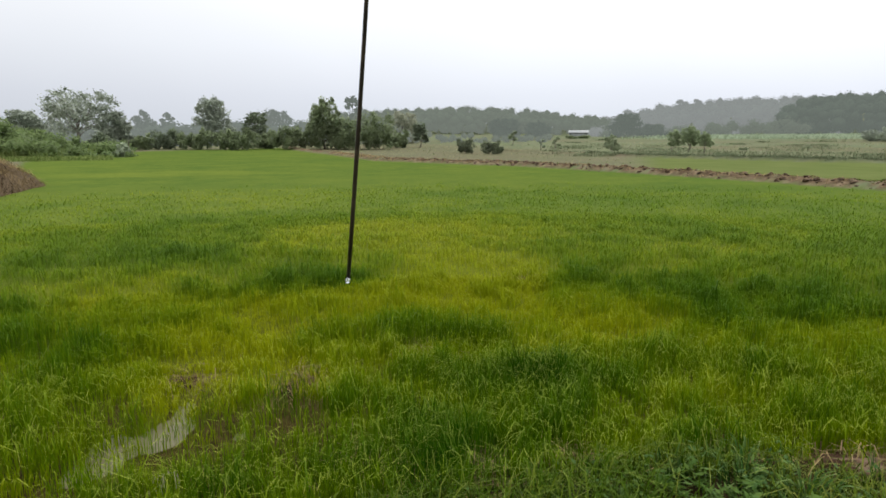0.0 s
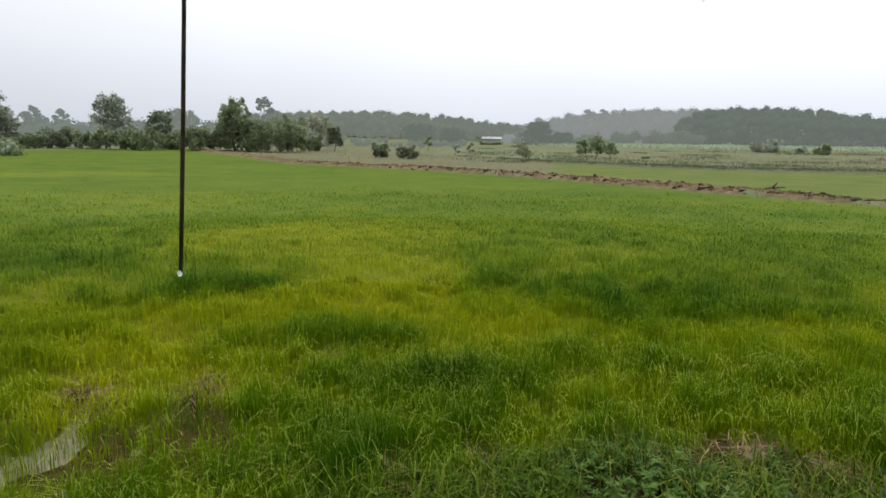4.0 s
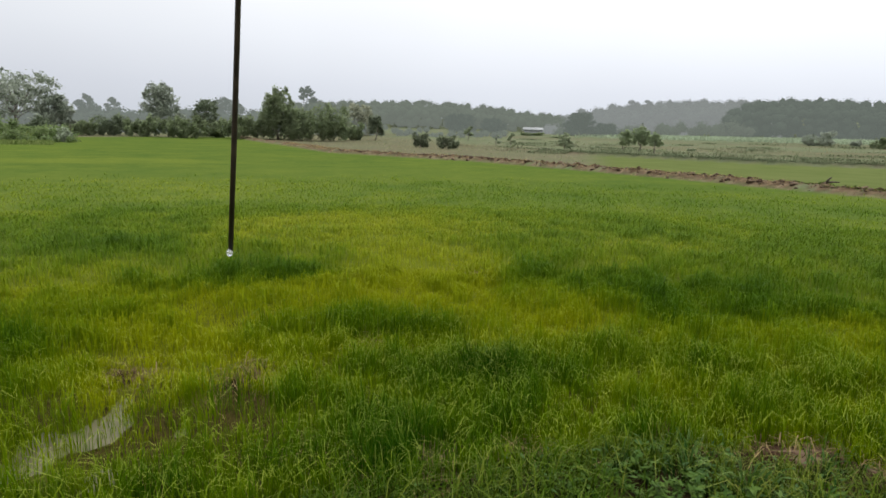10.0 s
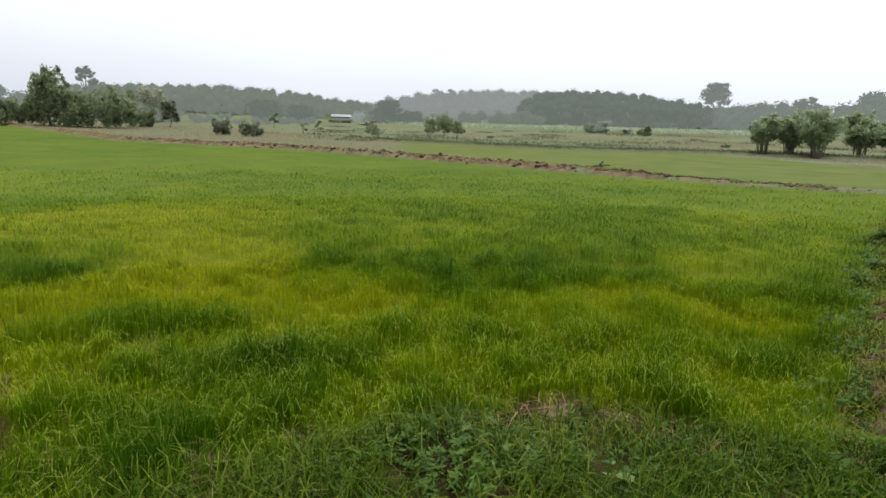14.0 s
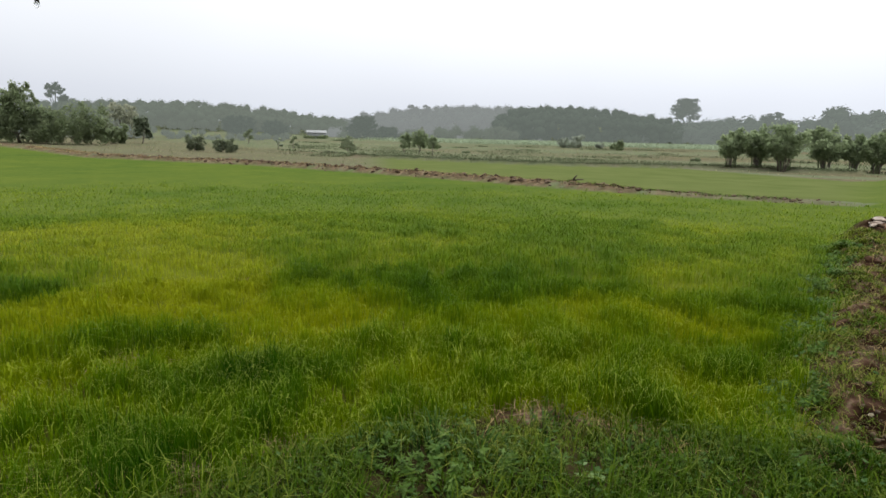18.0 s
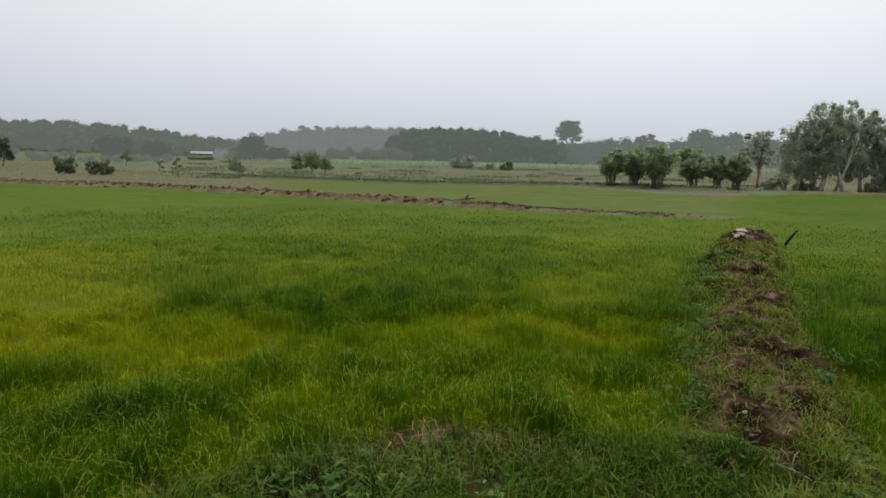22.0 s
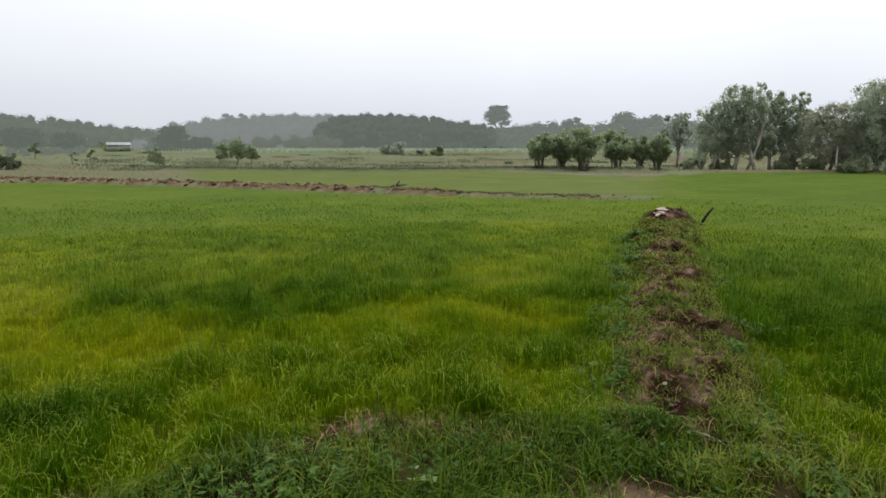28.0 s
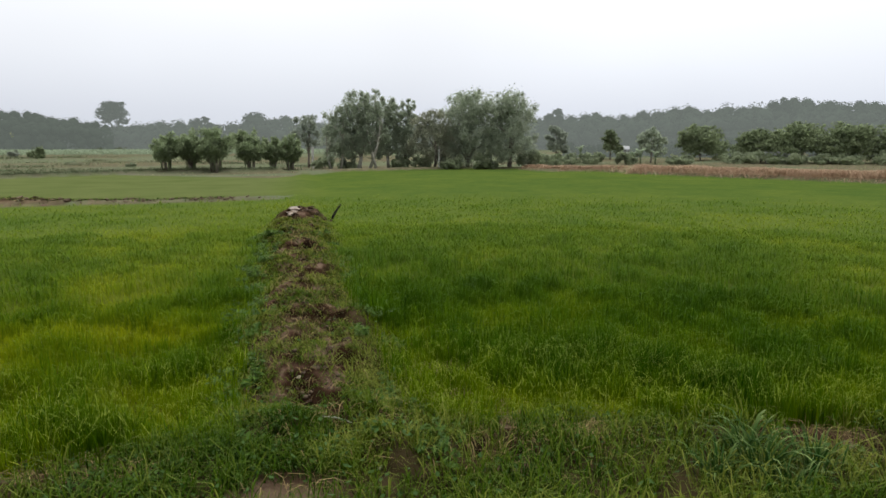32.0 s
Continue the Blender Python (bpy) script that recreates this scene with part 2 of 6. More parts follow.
# patches of thin yellow rice (more) and of rank dark rice (less): centre, half axes, turn, how much
YELLOW = [(-2.2, 13.4, 3.3, 2.6, -35, 0.42), (-0.4, 10.0, 1.5, 2.0, 0, 0.55), (-1.2, 8.3, 1.6, 1.0, 0, 0.42), (0.8, 7.2, 1.3, 0.9, 0, 0.46), (1.4, 6.2, 0.9, 0.6, 0, 0.25), (-3.6, 6.7, 1.6, 1.3, 0, 0.40), (-5.3, 8.6, 1.5, 1.2, 0, 0.30), (-2.6, 5.2, 1.0, 0.8, 0, 0.30),
          (-19.0, 37.0, 7.0, 3.0, 20, 0.35), (-9.0, 24.0, 5.0, 2.5, 10, 0.12), (2.9, 6.2, 1.2, 0.7, -30, 0.30), (4.2, 6.6, 1.3, 0.8, -35, 0.28), (5.3, 6.0, 1.0, 0.9, 35, 0.24), (7.6, 8.9, 2.2, 0.9, 40, 0.28), (11.0, 12.8, 3.2, 1.1, 38, 0.30), (2.2, 5.2, 0.9, 0.5, 0, 0.22),
          (7.6, 1.6, 1.0, 0.6, 0, 0.14), (11.8, 4.4, 1.6, 0.8, 30, 0.12),
          (3.4, 11.2, 3.0, 1.6, -15, 0.14), (2.7, 8.6, 0.8, 0.45, -20, -0.22), (3.4, 7.4, 0.8, 0.5, -20, -0.17), (5.4, 12.2, 4.2, 2.8, -20, -0.02), (-6.2, 11.2, 2.2, 1.1, 0, -0.26), (-2.5, 9.5, 0.7, 0.5, 0, -0.40), (-6.0, 17.0, 4.0, 1.6, 0, -0.15), (0.3, 5.4, 1.5, 0.55, 0, -0.36), (-1.1, 4.2, 1.0, 0.6, 0, -0.20),
          (4.6, 4.6, 0.9, 0.6, -40, -0.30), (3.2, 4.9, 0.8, 0.5, 0, -0.15), (2.2, 13.0, 1.3, 0.6, 0, -0.16), (4.6, 10.4, 1.0, 0.5, -30, -0.12), (6.3, 9.4, 0.8, 0.4, -30, -0.12), (7.0, 5.2, 1.0, 0.6, 40, -0.12), (8.0, 12.8, 1.2, 0.6, 0, -0.18), (12.0, 20.0, 5.0, 3.0, 0, -0.10)]


def mesh_of(name, verts, loops, starts, mat, **floats):
    """A mesh from arrays: corners, corner numbers face after face, and where each face starts."""
    me = bpy.data.meshes.new(name)
    me.vertices.add(len(verts))
    me.vertices.foreach_set("co", np.ascontiguousarray(verts, np.float32).ravel())
    me.loops.add(len(loops))
    me.loops.foreach_set("vertex_index", np.ascontiguousarray(loops, np.int32))
    me.polygons.add(len(starts))
    me.polygons.foreach_set("loop_start", np.ascontiguousarray(starts, np.int32))
    for key, values in floats.items():
        me.attributes.new(key, "FLOAT", "POINT").data.foreach_set("value", np.ascontiguousarray(values, np.float32))
    me.update(calc_edges=True)
    me.validate()
    me.materials.append(mat)
    return me


def part(name, shape, mat, parent, label=""):
    """Links a bmesh or a mesh as one part under a thing or a part."""
    if isinstance(shape, bmesh.types.BMesh):
        me = bpy.data.meshes.new(name)
        shape.to_mesh(me)
        shape.free()
        me.materials.append(mat)
    else:
        me = shape
    ob = new(name, me)
    ob.parent = parent
    return tagged(ob, label)


def thing(name, at, label, category, group="", turn=0.0):
    ob = new(name)
    ob.empty_display_size = 0.1
    ob.matrix_basis = pose(*at, 0, 0, turn)
    return tagged(ob, label, category, group)


def tube(bm, path, radii, sides=7):
    """A tapered round limb along a path."""
    rings = []
    for k, p in enumerate(path):
        p = Vector(p)
        ahead = (Vector(path[min(k + 1, len(path) - 1)]) - Vector(path[max(k - 1, 0)])).normalized()
        u = ahead.orthogonal().normalized()
        v = ahead.cross(u)
        rings.append([bm.verts.new(p + float(radii[k]) * (math.cos(a) * u + math.sin(a) * v)) for a in (2 * math.pi * n / sides for n in range(sides))])
    for low, high in zip(rings[:-1], rings[1:]):
        for n in range(sides):
            bm.faces.new((low[n], low[(n + 1) % sides], high[(n + 1) % sides], high[n])).smooth = True
    bm.faces.new(rings[-1])
    bm.faces.new(rings[0][::-1])
    return bm


def box(bm, x0, y0, z0, x1, y1, z1, bevel=0.0):
    made = bmesh.ops.create_cube(bm, size=1, matrix=Matrix.Translation(((x0 + x1) / 2, (y0 + y1) / 2, (z0 + z1) / 2)) @ Matrix.Diagonal((x1 - x0, y1 - y0, z1 - z0, 1)))
    if bevel:
        edges = {e for v in made["verts"] for e in v.link_edges}
        bmesh.ops.bevel(bm, geom=list(edges), offset=bevel, segments=2, affect="EDGES")
    return bm


def ribbons(name, base, height, width, lean, bend, mat, segments=3, droop=0.0, curl=1.7, **floats):
    """Grass blades: a curved, tapering ribbon each, joined into one mesh. curl: how late along the blade it bends over."""
    n = len(base)
    steps = {4: (0.0, 0.42, 0.68, 0.86, 1.0), 3: (0.0, 0.4, 0.74, 1.0), 2: (0.0, 0.6, 1.0)}[segments]
    taper = {4: (0.7, 1.0, 0.9, 0.55), 3: (0.75, 1.0, 0.72), 2: (0.8, 1.0)}[segments]
    dx, dy = np.cos(lean), np.sin(lean)
    twist = lean + np.pi / 2 + rng.uniform(-0.9, 0.9, n)
    wx, wy = np.cos(twist), np.sin(twist)
    rows = []
    for k, s in enumerate(steps):
        out = height * bend * s**curl
        up = height * (s * (1 + 0.45 * bend) - (0.78 + droop) * bend * s ** (curl + 0.9))
        cx, cy, cz = base[:, 0] + dx * out, base[:, 1] + dy * out, base[:, 2] + up
        if k < len(taper):
            w = 0.5 * width * taper[k]
            rows += [np.stack([cx - wx * w, cy - wy * w, cz], 1), np.stack([cx + wx * w, cy + wy * w, cz + 0.1 * w], 1)]
        else:
            rows.append(np.stack([cx, cy, cz], 1))
    per = len(rows)
    verts = np.stack(rows, 1).reshape(-1, 3)
    one = []
    for k in range(segments - 1):
        one += [2 * k, 2 * k + 1, 2 * k + 3, 2 * k + 2]
    one += [2 * segments - 2, 2 * segments - 1, 2 * segments]
    starts = np.array([4 * k for k in range(segments)])
    loops = (np.arange(n)[:, None] * per + np.array(one)[None]).ravel()
    starts = (np.arange(n)[:, None] * len(one) + starts[None]).ravel()
    tip = np.tile(np.array([s for k, s in enumerate(steps) for _ in range(2 if k < len(taper) else 1)]), n)
    tip = tip * np.repeat(np.clip(6 / np.maximum(np.hypot(base[:, 0], base[:, 1]), 0.1), 0.2, 1), per)
    return mesh_of(name, verts, loops, starts, mat, tip=tip, **{k: np.repeat(v, per) for k, v in floats.items()})


def leaf_cloud(name, centres, normals, size, mat, long=1.6):
    """Small pointed leaves or sprigs, each a four-cornered bent blade, joined into one mesh."""
    n = len(centres)
    normals = normals / np.linalg.norm(normals, axis=1, keepdims=True)
    any_way = rng.normal(size=(n, 3))
    u = np.cross(normals, any_way)
    u /= np.linalg.norm(u, axis=1, keepdims=True) + 1e-9
    v = np.cross(normals, u)
    s = (size * rng.uniform(0.6, 1.4, n))[:, None]
    a, b = u * s * 0.5 * long, v * s * 0.5
    verts = np.stack([centres - a, centres - b - 0.12 * s * normals, centres + a, centres + b - 0.12 * s * normals], 1).reshape(-1, 3)
    return mesh_of(name, verts, np.arange(4 * n), np.arange(n) * 4, mat)


def lobe_points(lobes, n, shell=0.55, up=0.5, wild=0.55):
    """Points and leaf normals filling the outer part of some ellipsoids."""
    lobes = np.array(lobes, float)
    share = (lobes[:, 3] * lobes[:, 4] * lobes[:, 5]) ** (2 / 3)
    pick = rng.choice(len(lobes), n, p=share / share.sum())
    way = rng.normal(size=(n, 3))
    way /= np.linalg.norm(way, axis=1, keepdims=True)
    far = shell + (1 - shell) * rng.random(n) ** 0.7
    far = np.minimum(far * (1 + 0.12 * rng.normal(size=n)), 1.12)
    points = lobes[pick, :3] + way * lobes[pick, 3:] * far[:, None]
    normals = way + rng.normal(scale=wild, size=(n, 3)) + np.array([0, 0, up])
    return points, normals

# ---- materials ----
def material(name):
    mat = bpy.data.materials.new(name)
    mat.use_nodes = True
    nodes, links = mat.node_tree.nodes, mat.node_tree.links
    return mat, nodes, links, nodes["Principled BSDF"]


def add(nodes, kind, **values):
    node = nodes.new(kind)
    for key, value in values.items():
        node.inputs[key.replace("_", " ")].default_value = value
    return node


def ramp(nodes, links, source, stops):
    node = nodes.new("ShaderNodeValToRGB")
    e = node.color_ramp.elements
    e[0].position, e[1].position = stops[0][0], stops[-1][0]
    e[0].color, e[1].color = (*stops[0][1], 1), (*stops[-1][1], 1)
    for at, colour in stops[1:-1]:
        e.new(at).color = (*colour, 1)
    links.new(source, node.inputs["Fac"])
    return node.outputs["Color"]


def blend(nodes, links, factor, a, b, mode="MIX"):
    node = nodes.new("ShaderNodeMix")
    node.data_type, node.blend_type = "RGBA", mode
    for value, key in ((factor, "Factor"), (a, "A"), (b, "B")):
        socket = [s for s in node.inputs if s.name == key and s.type == ("VALUE" if key == "Factor" else "RGBA")][0]
        if isinstance(value, (int, float)):
            socket.default_value = value
        elif isinstance(value, tuple):
            socket.default_value = (*value, 1)
        else:
            links.new(value, socket)
    return [s for s in node.outputs if s.type == "RGBA"][0]


def attribute(nodes, name):
    node = nodes.new("ShaderNodeAttribute")
    node.attribute_name = name
    return node.outputs["Fac"]


def noise_of(nodes, links, scale, detail=4.0, distortion=0.0):
    coord, node = nodes.new("ShaderNodeTexCoord"), add(nodes, "ShaderNodeTexNoise", Scale=scale, Detail=detail, Distortion=distortion)
    links.new(coord.outputs["Object"], node.inputs["Vector"])
    return node.outputs["Fac"]


def bump(nodes, links, bsdf, height, strength, distance):
    node = add(nodes, "ShaderNodeBump", Strength=strength, Distance=distance)
    links.new(height, node.inputs["Height"])
    links.new(node.outputs[0], bsdf.inputs["Normal"])


def see_through(mat, nodes, links, bsdf, colour, much):
    """Leaves let a part of the light through."""
    back, mix = nodes.new("ShaderNodeBsdfTranslucent"), nodes.new("ShaderNodeMixShader")
    mix.inputs[0].default_value = much
    links.new(colour, back.inputs["Color"])
    links.new(bsdf.outputs[0], mix.inputs[1])
    links.new(back.outputs[0], mix.inputs[2])
    links.new(mix.outputs[0], nodes["Material Output"].inputs["Surface"])


def leaf_material(name, dark, light, rough=0.65, through_=0.35, spread=3.0, wet=0.25):
    mat, nodes, links, bsdf = material(name)
    geo = nodes.new("ShaderNodeNewGeometry")
    tint = ramp(nodes, links, geo.outputs["Random Per Island"], [(0.0, dark), (1.0, light)])
    patch = ramp(nodes, links, noise_of(nodes, links, spread / 10, 3.0), [(0.3, (0.86, 0.88, 0.86)), (0.7, (1.1, 1.08, 1.05))])
    colour = blend(nodes, links, 1.0, tint, patch, "MULTIPLY")
    links.new(colour, bsdf.inputs["Base Color"])
    bsdf.inputs["Roughness"].default_value = rough
    bsdf.inputs["Specular IOR Level"].default_value = 0.12
    bsdf.inputs["Sheen Weight"].default_value, bsdf.inputs["Sheen Roughness"].default_value = wet, 0.6  # wet sets this sheen, which greys leaves to imitate haze
    see_through(mat, nodes, links, bsdf, colour, through_)
    return mat


def blade_material(name, stops, tip_colour, tip_share, rough=0.55, haze_stops=None, thin=0.15, gloss=0.02):
    """Grass and rice: the plant's own vigour (tone) sets its colour, paler towards the tips, every blade a little
    different. On rice and bank grass the pale tips paint in sky highlights.
    """
    mat, nodes, links, bsdf = material(name)
    geo = nodes.new("ShaderNodeNewGeometry")
    tone = attribute(nodes, "tone")
    jitter = add(nodes, "ShaderNodeMath")
    jitter.operation = "MULTIPLY_ADD"
    jitter.inputs[1].default_value = 0.14
    links.new(geo.outputs["Random Per Island"], jitter.inputs[0])
    links.new(tone, jitter.inputs[2])
    shift = add(nodes, "ShaderNodeMath")
    shift.operation = "SUBTRACT"
    shift.inputs[1].default_value = 0.07
    links.new(jitter.outputs[0], shift.inputs[0])
    colour = ramp(nodes, links, shift.outputs[0], stops)
    if haze_stops:  # blended in by distance: paler, greyer leaf colours that paint haze
        colour = blend(nodes, links, attribute(nodes, "far_haze"), colour, ramp(nodes, links, shift.outputs[0], haze_stops))
    end = add(nodes, "ShaderNodeMath")
    end.operation = "POWER"
    end.inputs[1].default_value = 5.0 if haze_stops else 6.0
    links.new(attribute(nodes, "tip"), end.inputs[0])
    much = add(nodes, "ShaderNodeMath")
    much.operation = "MULTIPLY"
    tip_level = add(nodes, "ShaderNodeMapRange", To_Min=0.6 * tip_share, To_Max=tip_share)
    links.new(tone, tip_level.inputs["Value"])
    links.new(tip_level.outputs[0], much.inputs[1])
    links.new(end.outputs[0], much.inputs[0])
    pale = add(nodes, "ShaderNodeMath")
    pale.operation = "MULTIPLY"
    links.new(much.outputs[0], pale.inputs[0])
    some = add(nodes, "ShaderNodeMapRange", From_Min=0.15, From_Max=0.85)
    if haze_stops:
        some = add(nodes, "ShaderNodeMapRange", To_Min=0.05, To_Max=1.0)
        links.new(attribute(nodes, "nod"), some.inputs["Value"])
    else:
        links.new(geo.outputs["Random Per Island"], some.inputs["Value"])
    links.new(some.outputs[0], pale.inputs[1])
    colour = blend(nodes, links, pale.outputs[0], colour, tip_colour)
    links.new(colour, bsdf.inputs["Base Color"])
    bsdf.inputs["Roughness"].default_value = rough
    bsdf.inputs["Specular IOR Level"].default_value = gloss
    see_through(mat, nodes, links, bsdf, colour, thin)
    return mat


def plain_material(name, dark, light, scale, rough, metal=0.0, relief=0.0, fine=0.0):
    mat, nodes, links, bsdf = material(name)
    n = noise_of(nodes, links, scale, 6.0, 0.3)
    coarse = noise_of(nodes, links, scale * 0.17, 3.0)
    colour = ramp(nodes, links, n, [(0.3, dark), (0.7, light)])
    colour = blend(nodes, links, 1.0, colour, ramp(nodes, links, coarse, [(0.3, (0.75, 0.75, 0.75)), (0.7, (1.2, 1.2, 1.2))]), "MULTIPLY")
    links.new(colour, bsdf.inputs["Base Color"])
    bsdf.inputs["Roughness"].default_value, bsdf.inputs["Metallic"].default_value = rough, metal
    bsdf.inputs["Specular IOR Level"].default_value = 0.12 if rough >= 0.7 else 0.4
    if relief:
        bump(nodes, links, bsdf, n, 0.7, relief)
    return mat


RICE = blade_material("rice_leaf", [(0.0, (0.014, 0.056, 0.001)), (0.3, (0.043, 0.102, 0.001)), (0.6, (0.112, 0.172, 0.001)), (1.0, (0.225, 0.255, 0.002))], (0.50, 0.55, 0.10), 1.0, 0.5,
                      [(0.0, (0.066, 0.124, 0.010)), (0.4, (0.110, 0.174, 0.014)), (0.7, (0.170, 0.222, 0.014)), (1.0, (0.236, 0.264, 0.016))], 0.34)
BANK_GRASS = blade_material("bank_grass_leaf", [(0.0, (0.010, 0.032, 0.001)), (0.45, (0.031, 0.066, 0.002)), (0.8, (0.068, 0.098, 0.007)), (1.0, (0.122, 0.140, 0.022))], (0.34, 0.40, 0.11), 0.85, 0.5)
TUFT_GRASS = blade_material("tuft_grass_leaf", [(0.0, (0.012, 0.042, 0.006)), (0.5, (0.030, 0.070, 0.013)), (1.0, (0.062, 0.105, 0.026))], (0.38, 0.47, 0.17), 1.0, 0.5, None, 0.2, 0.03)
DRY_GRASS = blade_material("dry_grass_leaf", [(0.0, (0.070, 0.050, 0.024)), (0.5, (0.17, 0.125, 0.056)), (1.0, (0.33, 0.25, 0.12))], (0.36, 0.27, 0.14), 0.4, 0.8)
STRAW_BLADE = blade_material("straw_blade", [(0.0, (0.030, 0.020, 0.008)), (0.5, (0.108, 0.076, 0.036)), (1.0, (0.25, 0.190, 0.098))], (0.27, 0.21, 0.11), 0.4, 0.8)
REED = blade_material("dry_reed_leaf", [(0.0, (0.22, 0.140, 0.095)), (0.5, (0.36, 0.245, 0.165)), (1.0, (0.47, 0.35, 0.24))], (0.5, 0.38, 0.26), 0.3, 0.8, None, 0.4)
PALE_REED = blade_material("pale_reed_leaf", [(0.0, (0.20, 0.19, 0.10)), (0.5, (0.27, 0.25, 0.14)), (1.0, (0.34, 0.30, 0.19))], (0.36, 0.32, 0.2), 0.3, 0.8)
ROUGH_GRASS = blade_material("rough_grass_leaf", [(0.0, (0.165, 0.205, 0.092)), (0.5, (0.205, 0.225, 0.115)), (1.0, (0.26, 0.235, 0.145))], (0.2, 0.2, 0.12), 0.3, 0.9, None, 0.4)
WEED_GRASS = blade_material("tall_weed_leaf", [(0.0, (0.085, 0.130, 0.030)), (0.5, (0.135, 0.180, 0.050)), (1.0, (0.20, 0.235, 0.085))], (0.26, 0.28, 0.14), 0.4, 0.8, None, 0.35)
# sedge and cane colours are raised and greyed to imitate haze
SEDGE = blade_material("sedge_leaf", [(0.0, (0.120, 0.148, 0.084)), (0.5, (0.170, 0.198, 0.115)), (1.0, (0.245, 0.245, 0.160))], (0.16, 0.16, 0.08), 0.3, 0.9, None, 0.3)
CANE = blade_material("cane_leaf", [(0.0, (0.24, 0.30, 0.20)), (0.5, (0.265, 0.325, 0.22)), (1.0, (0.285, 0.345, 0.235))], (0.29, 0.34, 0.22), 0.3, 0.8, None, 0.4)
# Most tree leaf colours are lifted and greyed to paint in rain haze.
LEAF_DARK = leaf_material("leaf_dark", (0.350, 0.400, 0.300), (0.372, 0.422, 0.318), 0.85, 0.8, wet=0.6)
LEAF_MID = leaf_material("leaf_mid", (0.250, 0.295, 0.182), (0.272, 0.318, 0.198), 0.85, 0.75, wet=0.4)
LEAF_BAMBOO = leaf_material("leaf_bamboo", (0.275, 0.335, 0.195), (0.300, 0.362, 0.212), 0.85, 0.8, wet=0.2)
LEAF_HAZY_GREY = leaf_material("leaf_hazy_grey", (0.315, 0.352, 0.290), (0.335, 0.372, 0.306), 0.85, 0.9, wet=0.5)
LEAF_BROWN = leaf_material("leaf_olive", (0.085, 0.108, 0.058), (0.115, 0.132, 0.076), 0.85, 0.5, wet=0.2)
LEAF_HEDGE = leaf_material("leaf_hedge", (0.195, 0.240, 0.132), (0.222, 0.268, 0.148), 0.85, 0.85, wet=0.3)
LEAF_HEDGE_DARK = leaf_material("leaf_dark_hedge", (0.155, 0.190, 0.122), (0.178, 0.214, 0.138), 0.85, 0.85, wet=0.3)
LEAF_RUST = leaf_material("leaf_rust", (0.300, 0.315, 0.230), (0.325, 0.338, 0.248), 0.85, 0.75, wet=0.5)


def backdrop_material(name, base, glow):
    """Distant woods and mountain: a dark base, with the rain haze painted in as emission."""
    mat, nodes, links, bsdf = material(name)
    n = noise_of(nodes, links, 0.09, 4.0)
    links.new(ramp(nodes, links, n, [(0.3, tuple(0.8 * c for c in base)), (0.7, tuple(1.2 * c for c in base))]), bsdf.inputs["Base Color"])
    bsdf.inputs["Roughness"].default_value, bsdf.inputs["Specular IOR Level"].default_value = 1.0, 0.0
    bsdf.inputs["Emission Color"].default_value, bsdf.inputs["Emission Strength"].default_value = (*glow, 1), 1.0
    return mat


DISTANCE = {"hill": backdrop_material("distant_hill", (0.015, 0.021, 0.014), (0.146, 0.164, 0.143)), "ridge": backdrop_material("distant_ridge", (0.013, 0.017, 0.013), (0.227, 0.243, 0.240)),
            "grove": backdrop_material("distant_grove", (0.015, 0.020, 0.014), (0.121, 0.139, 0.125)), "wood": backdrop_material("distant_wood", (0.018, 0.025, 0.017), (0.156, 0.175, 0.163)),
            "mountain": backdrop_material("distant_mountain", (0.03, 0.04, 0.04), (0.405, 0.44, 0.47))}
BARK = plain_material("bark", (0.10, 0.085, 0.07), (0.24, 0.21, 0.18), 9.0, 0.9, relief=0.02)
BARK_PALE = plain_material("bark_pale", (0.22, 0.21, 0.18), (0.42, 0.40, 0.35), 6.0, 0.85, relief=0.01)
SOIL = plain_material("wet_soil", (0.024, 0.014, 0.008), (0.082, 0.050, 0.030), 14.0, 0.75, relief=0.03)
SOIL_PALE = plain_material("pale_soil", (0.080, 0.054, 0.036), (0.17, 0.122, 0.084), 10.0, 0.8, relief=0.02)
CONCRETE = plain_material("concrete", (0.32, 0.32, 0.30), (0.5, 0.5, 0.47), 7.0, 0.85, relief=0.004)
TIN = plain_material("tin_roof", (0.22, 0.23, 0.235), (0.30, 0.31, 0.315), 2.0, 0.7, 0.0)
WHITE = plain_material("white_sheet", (0.30, 0.31, 0.32), (0.40, 0.41, 0.42), 3.0, 0.5)
DARK_WOOD = plain_material("weathered_wood", (0.035, 0.028, 0.022), (0.11, 0.09, 0.07), 12.0, 0.8, relief=0.01)
CHARRED = plain_material("charred_wood", (0.006, 0.006, 0.006), (0.02, 0.018, 0.016), 12.0, 0.8, relief=0.01)
STEM = plain_material("wet_stem", (0.012, 0.010, 0.008), (0.050, 0.038, 0.026), 90.0, 0.3, relief=0.0004)


def water_material():
    mat, nodes, links, bsdf = material("puddle_water")
    bsdf.inputs["Base Color"].default_value = (0.118, 0.110, 0.058, 1)
    bsdf.inputs["Roughness"].default_value = 0.14
    bsdf.inputs["Specular IOR Level"].default_value = 0.09
    bump(nodes, links, bsdf, noise_of(nodes, links, 14.0, 2.0), 0.15, 0.01)
    return mat


def drop_material():
    mat, nodes, links, bsdf = material("water_drop")
    bsdf.inputs["Base Color"].default_value = (0.95, 0.97, 1.0, 1)
    bsdf.inputs["Roughness"].default_value, bsdf.inputs["IOR"].default_value = 0.02, 1.33
    bsdf.inputs["Transmission Weight"].default_value = 0.75
    return mat


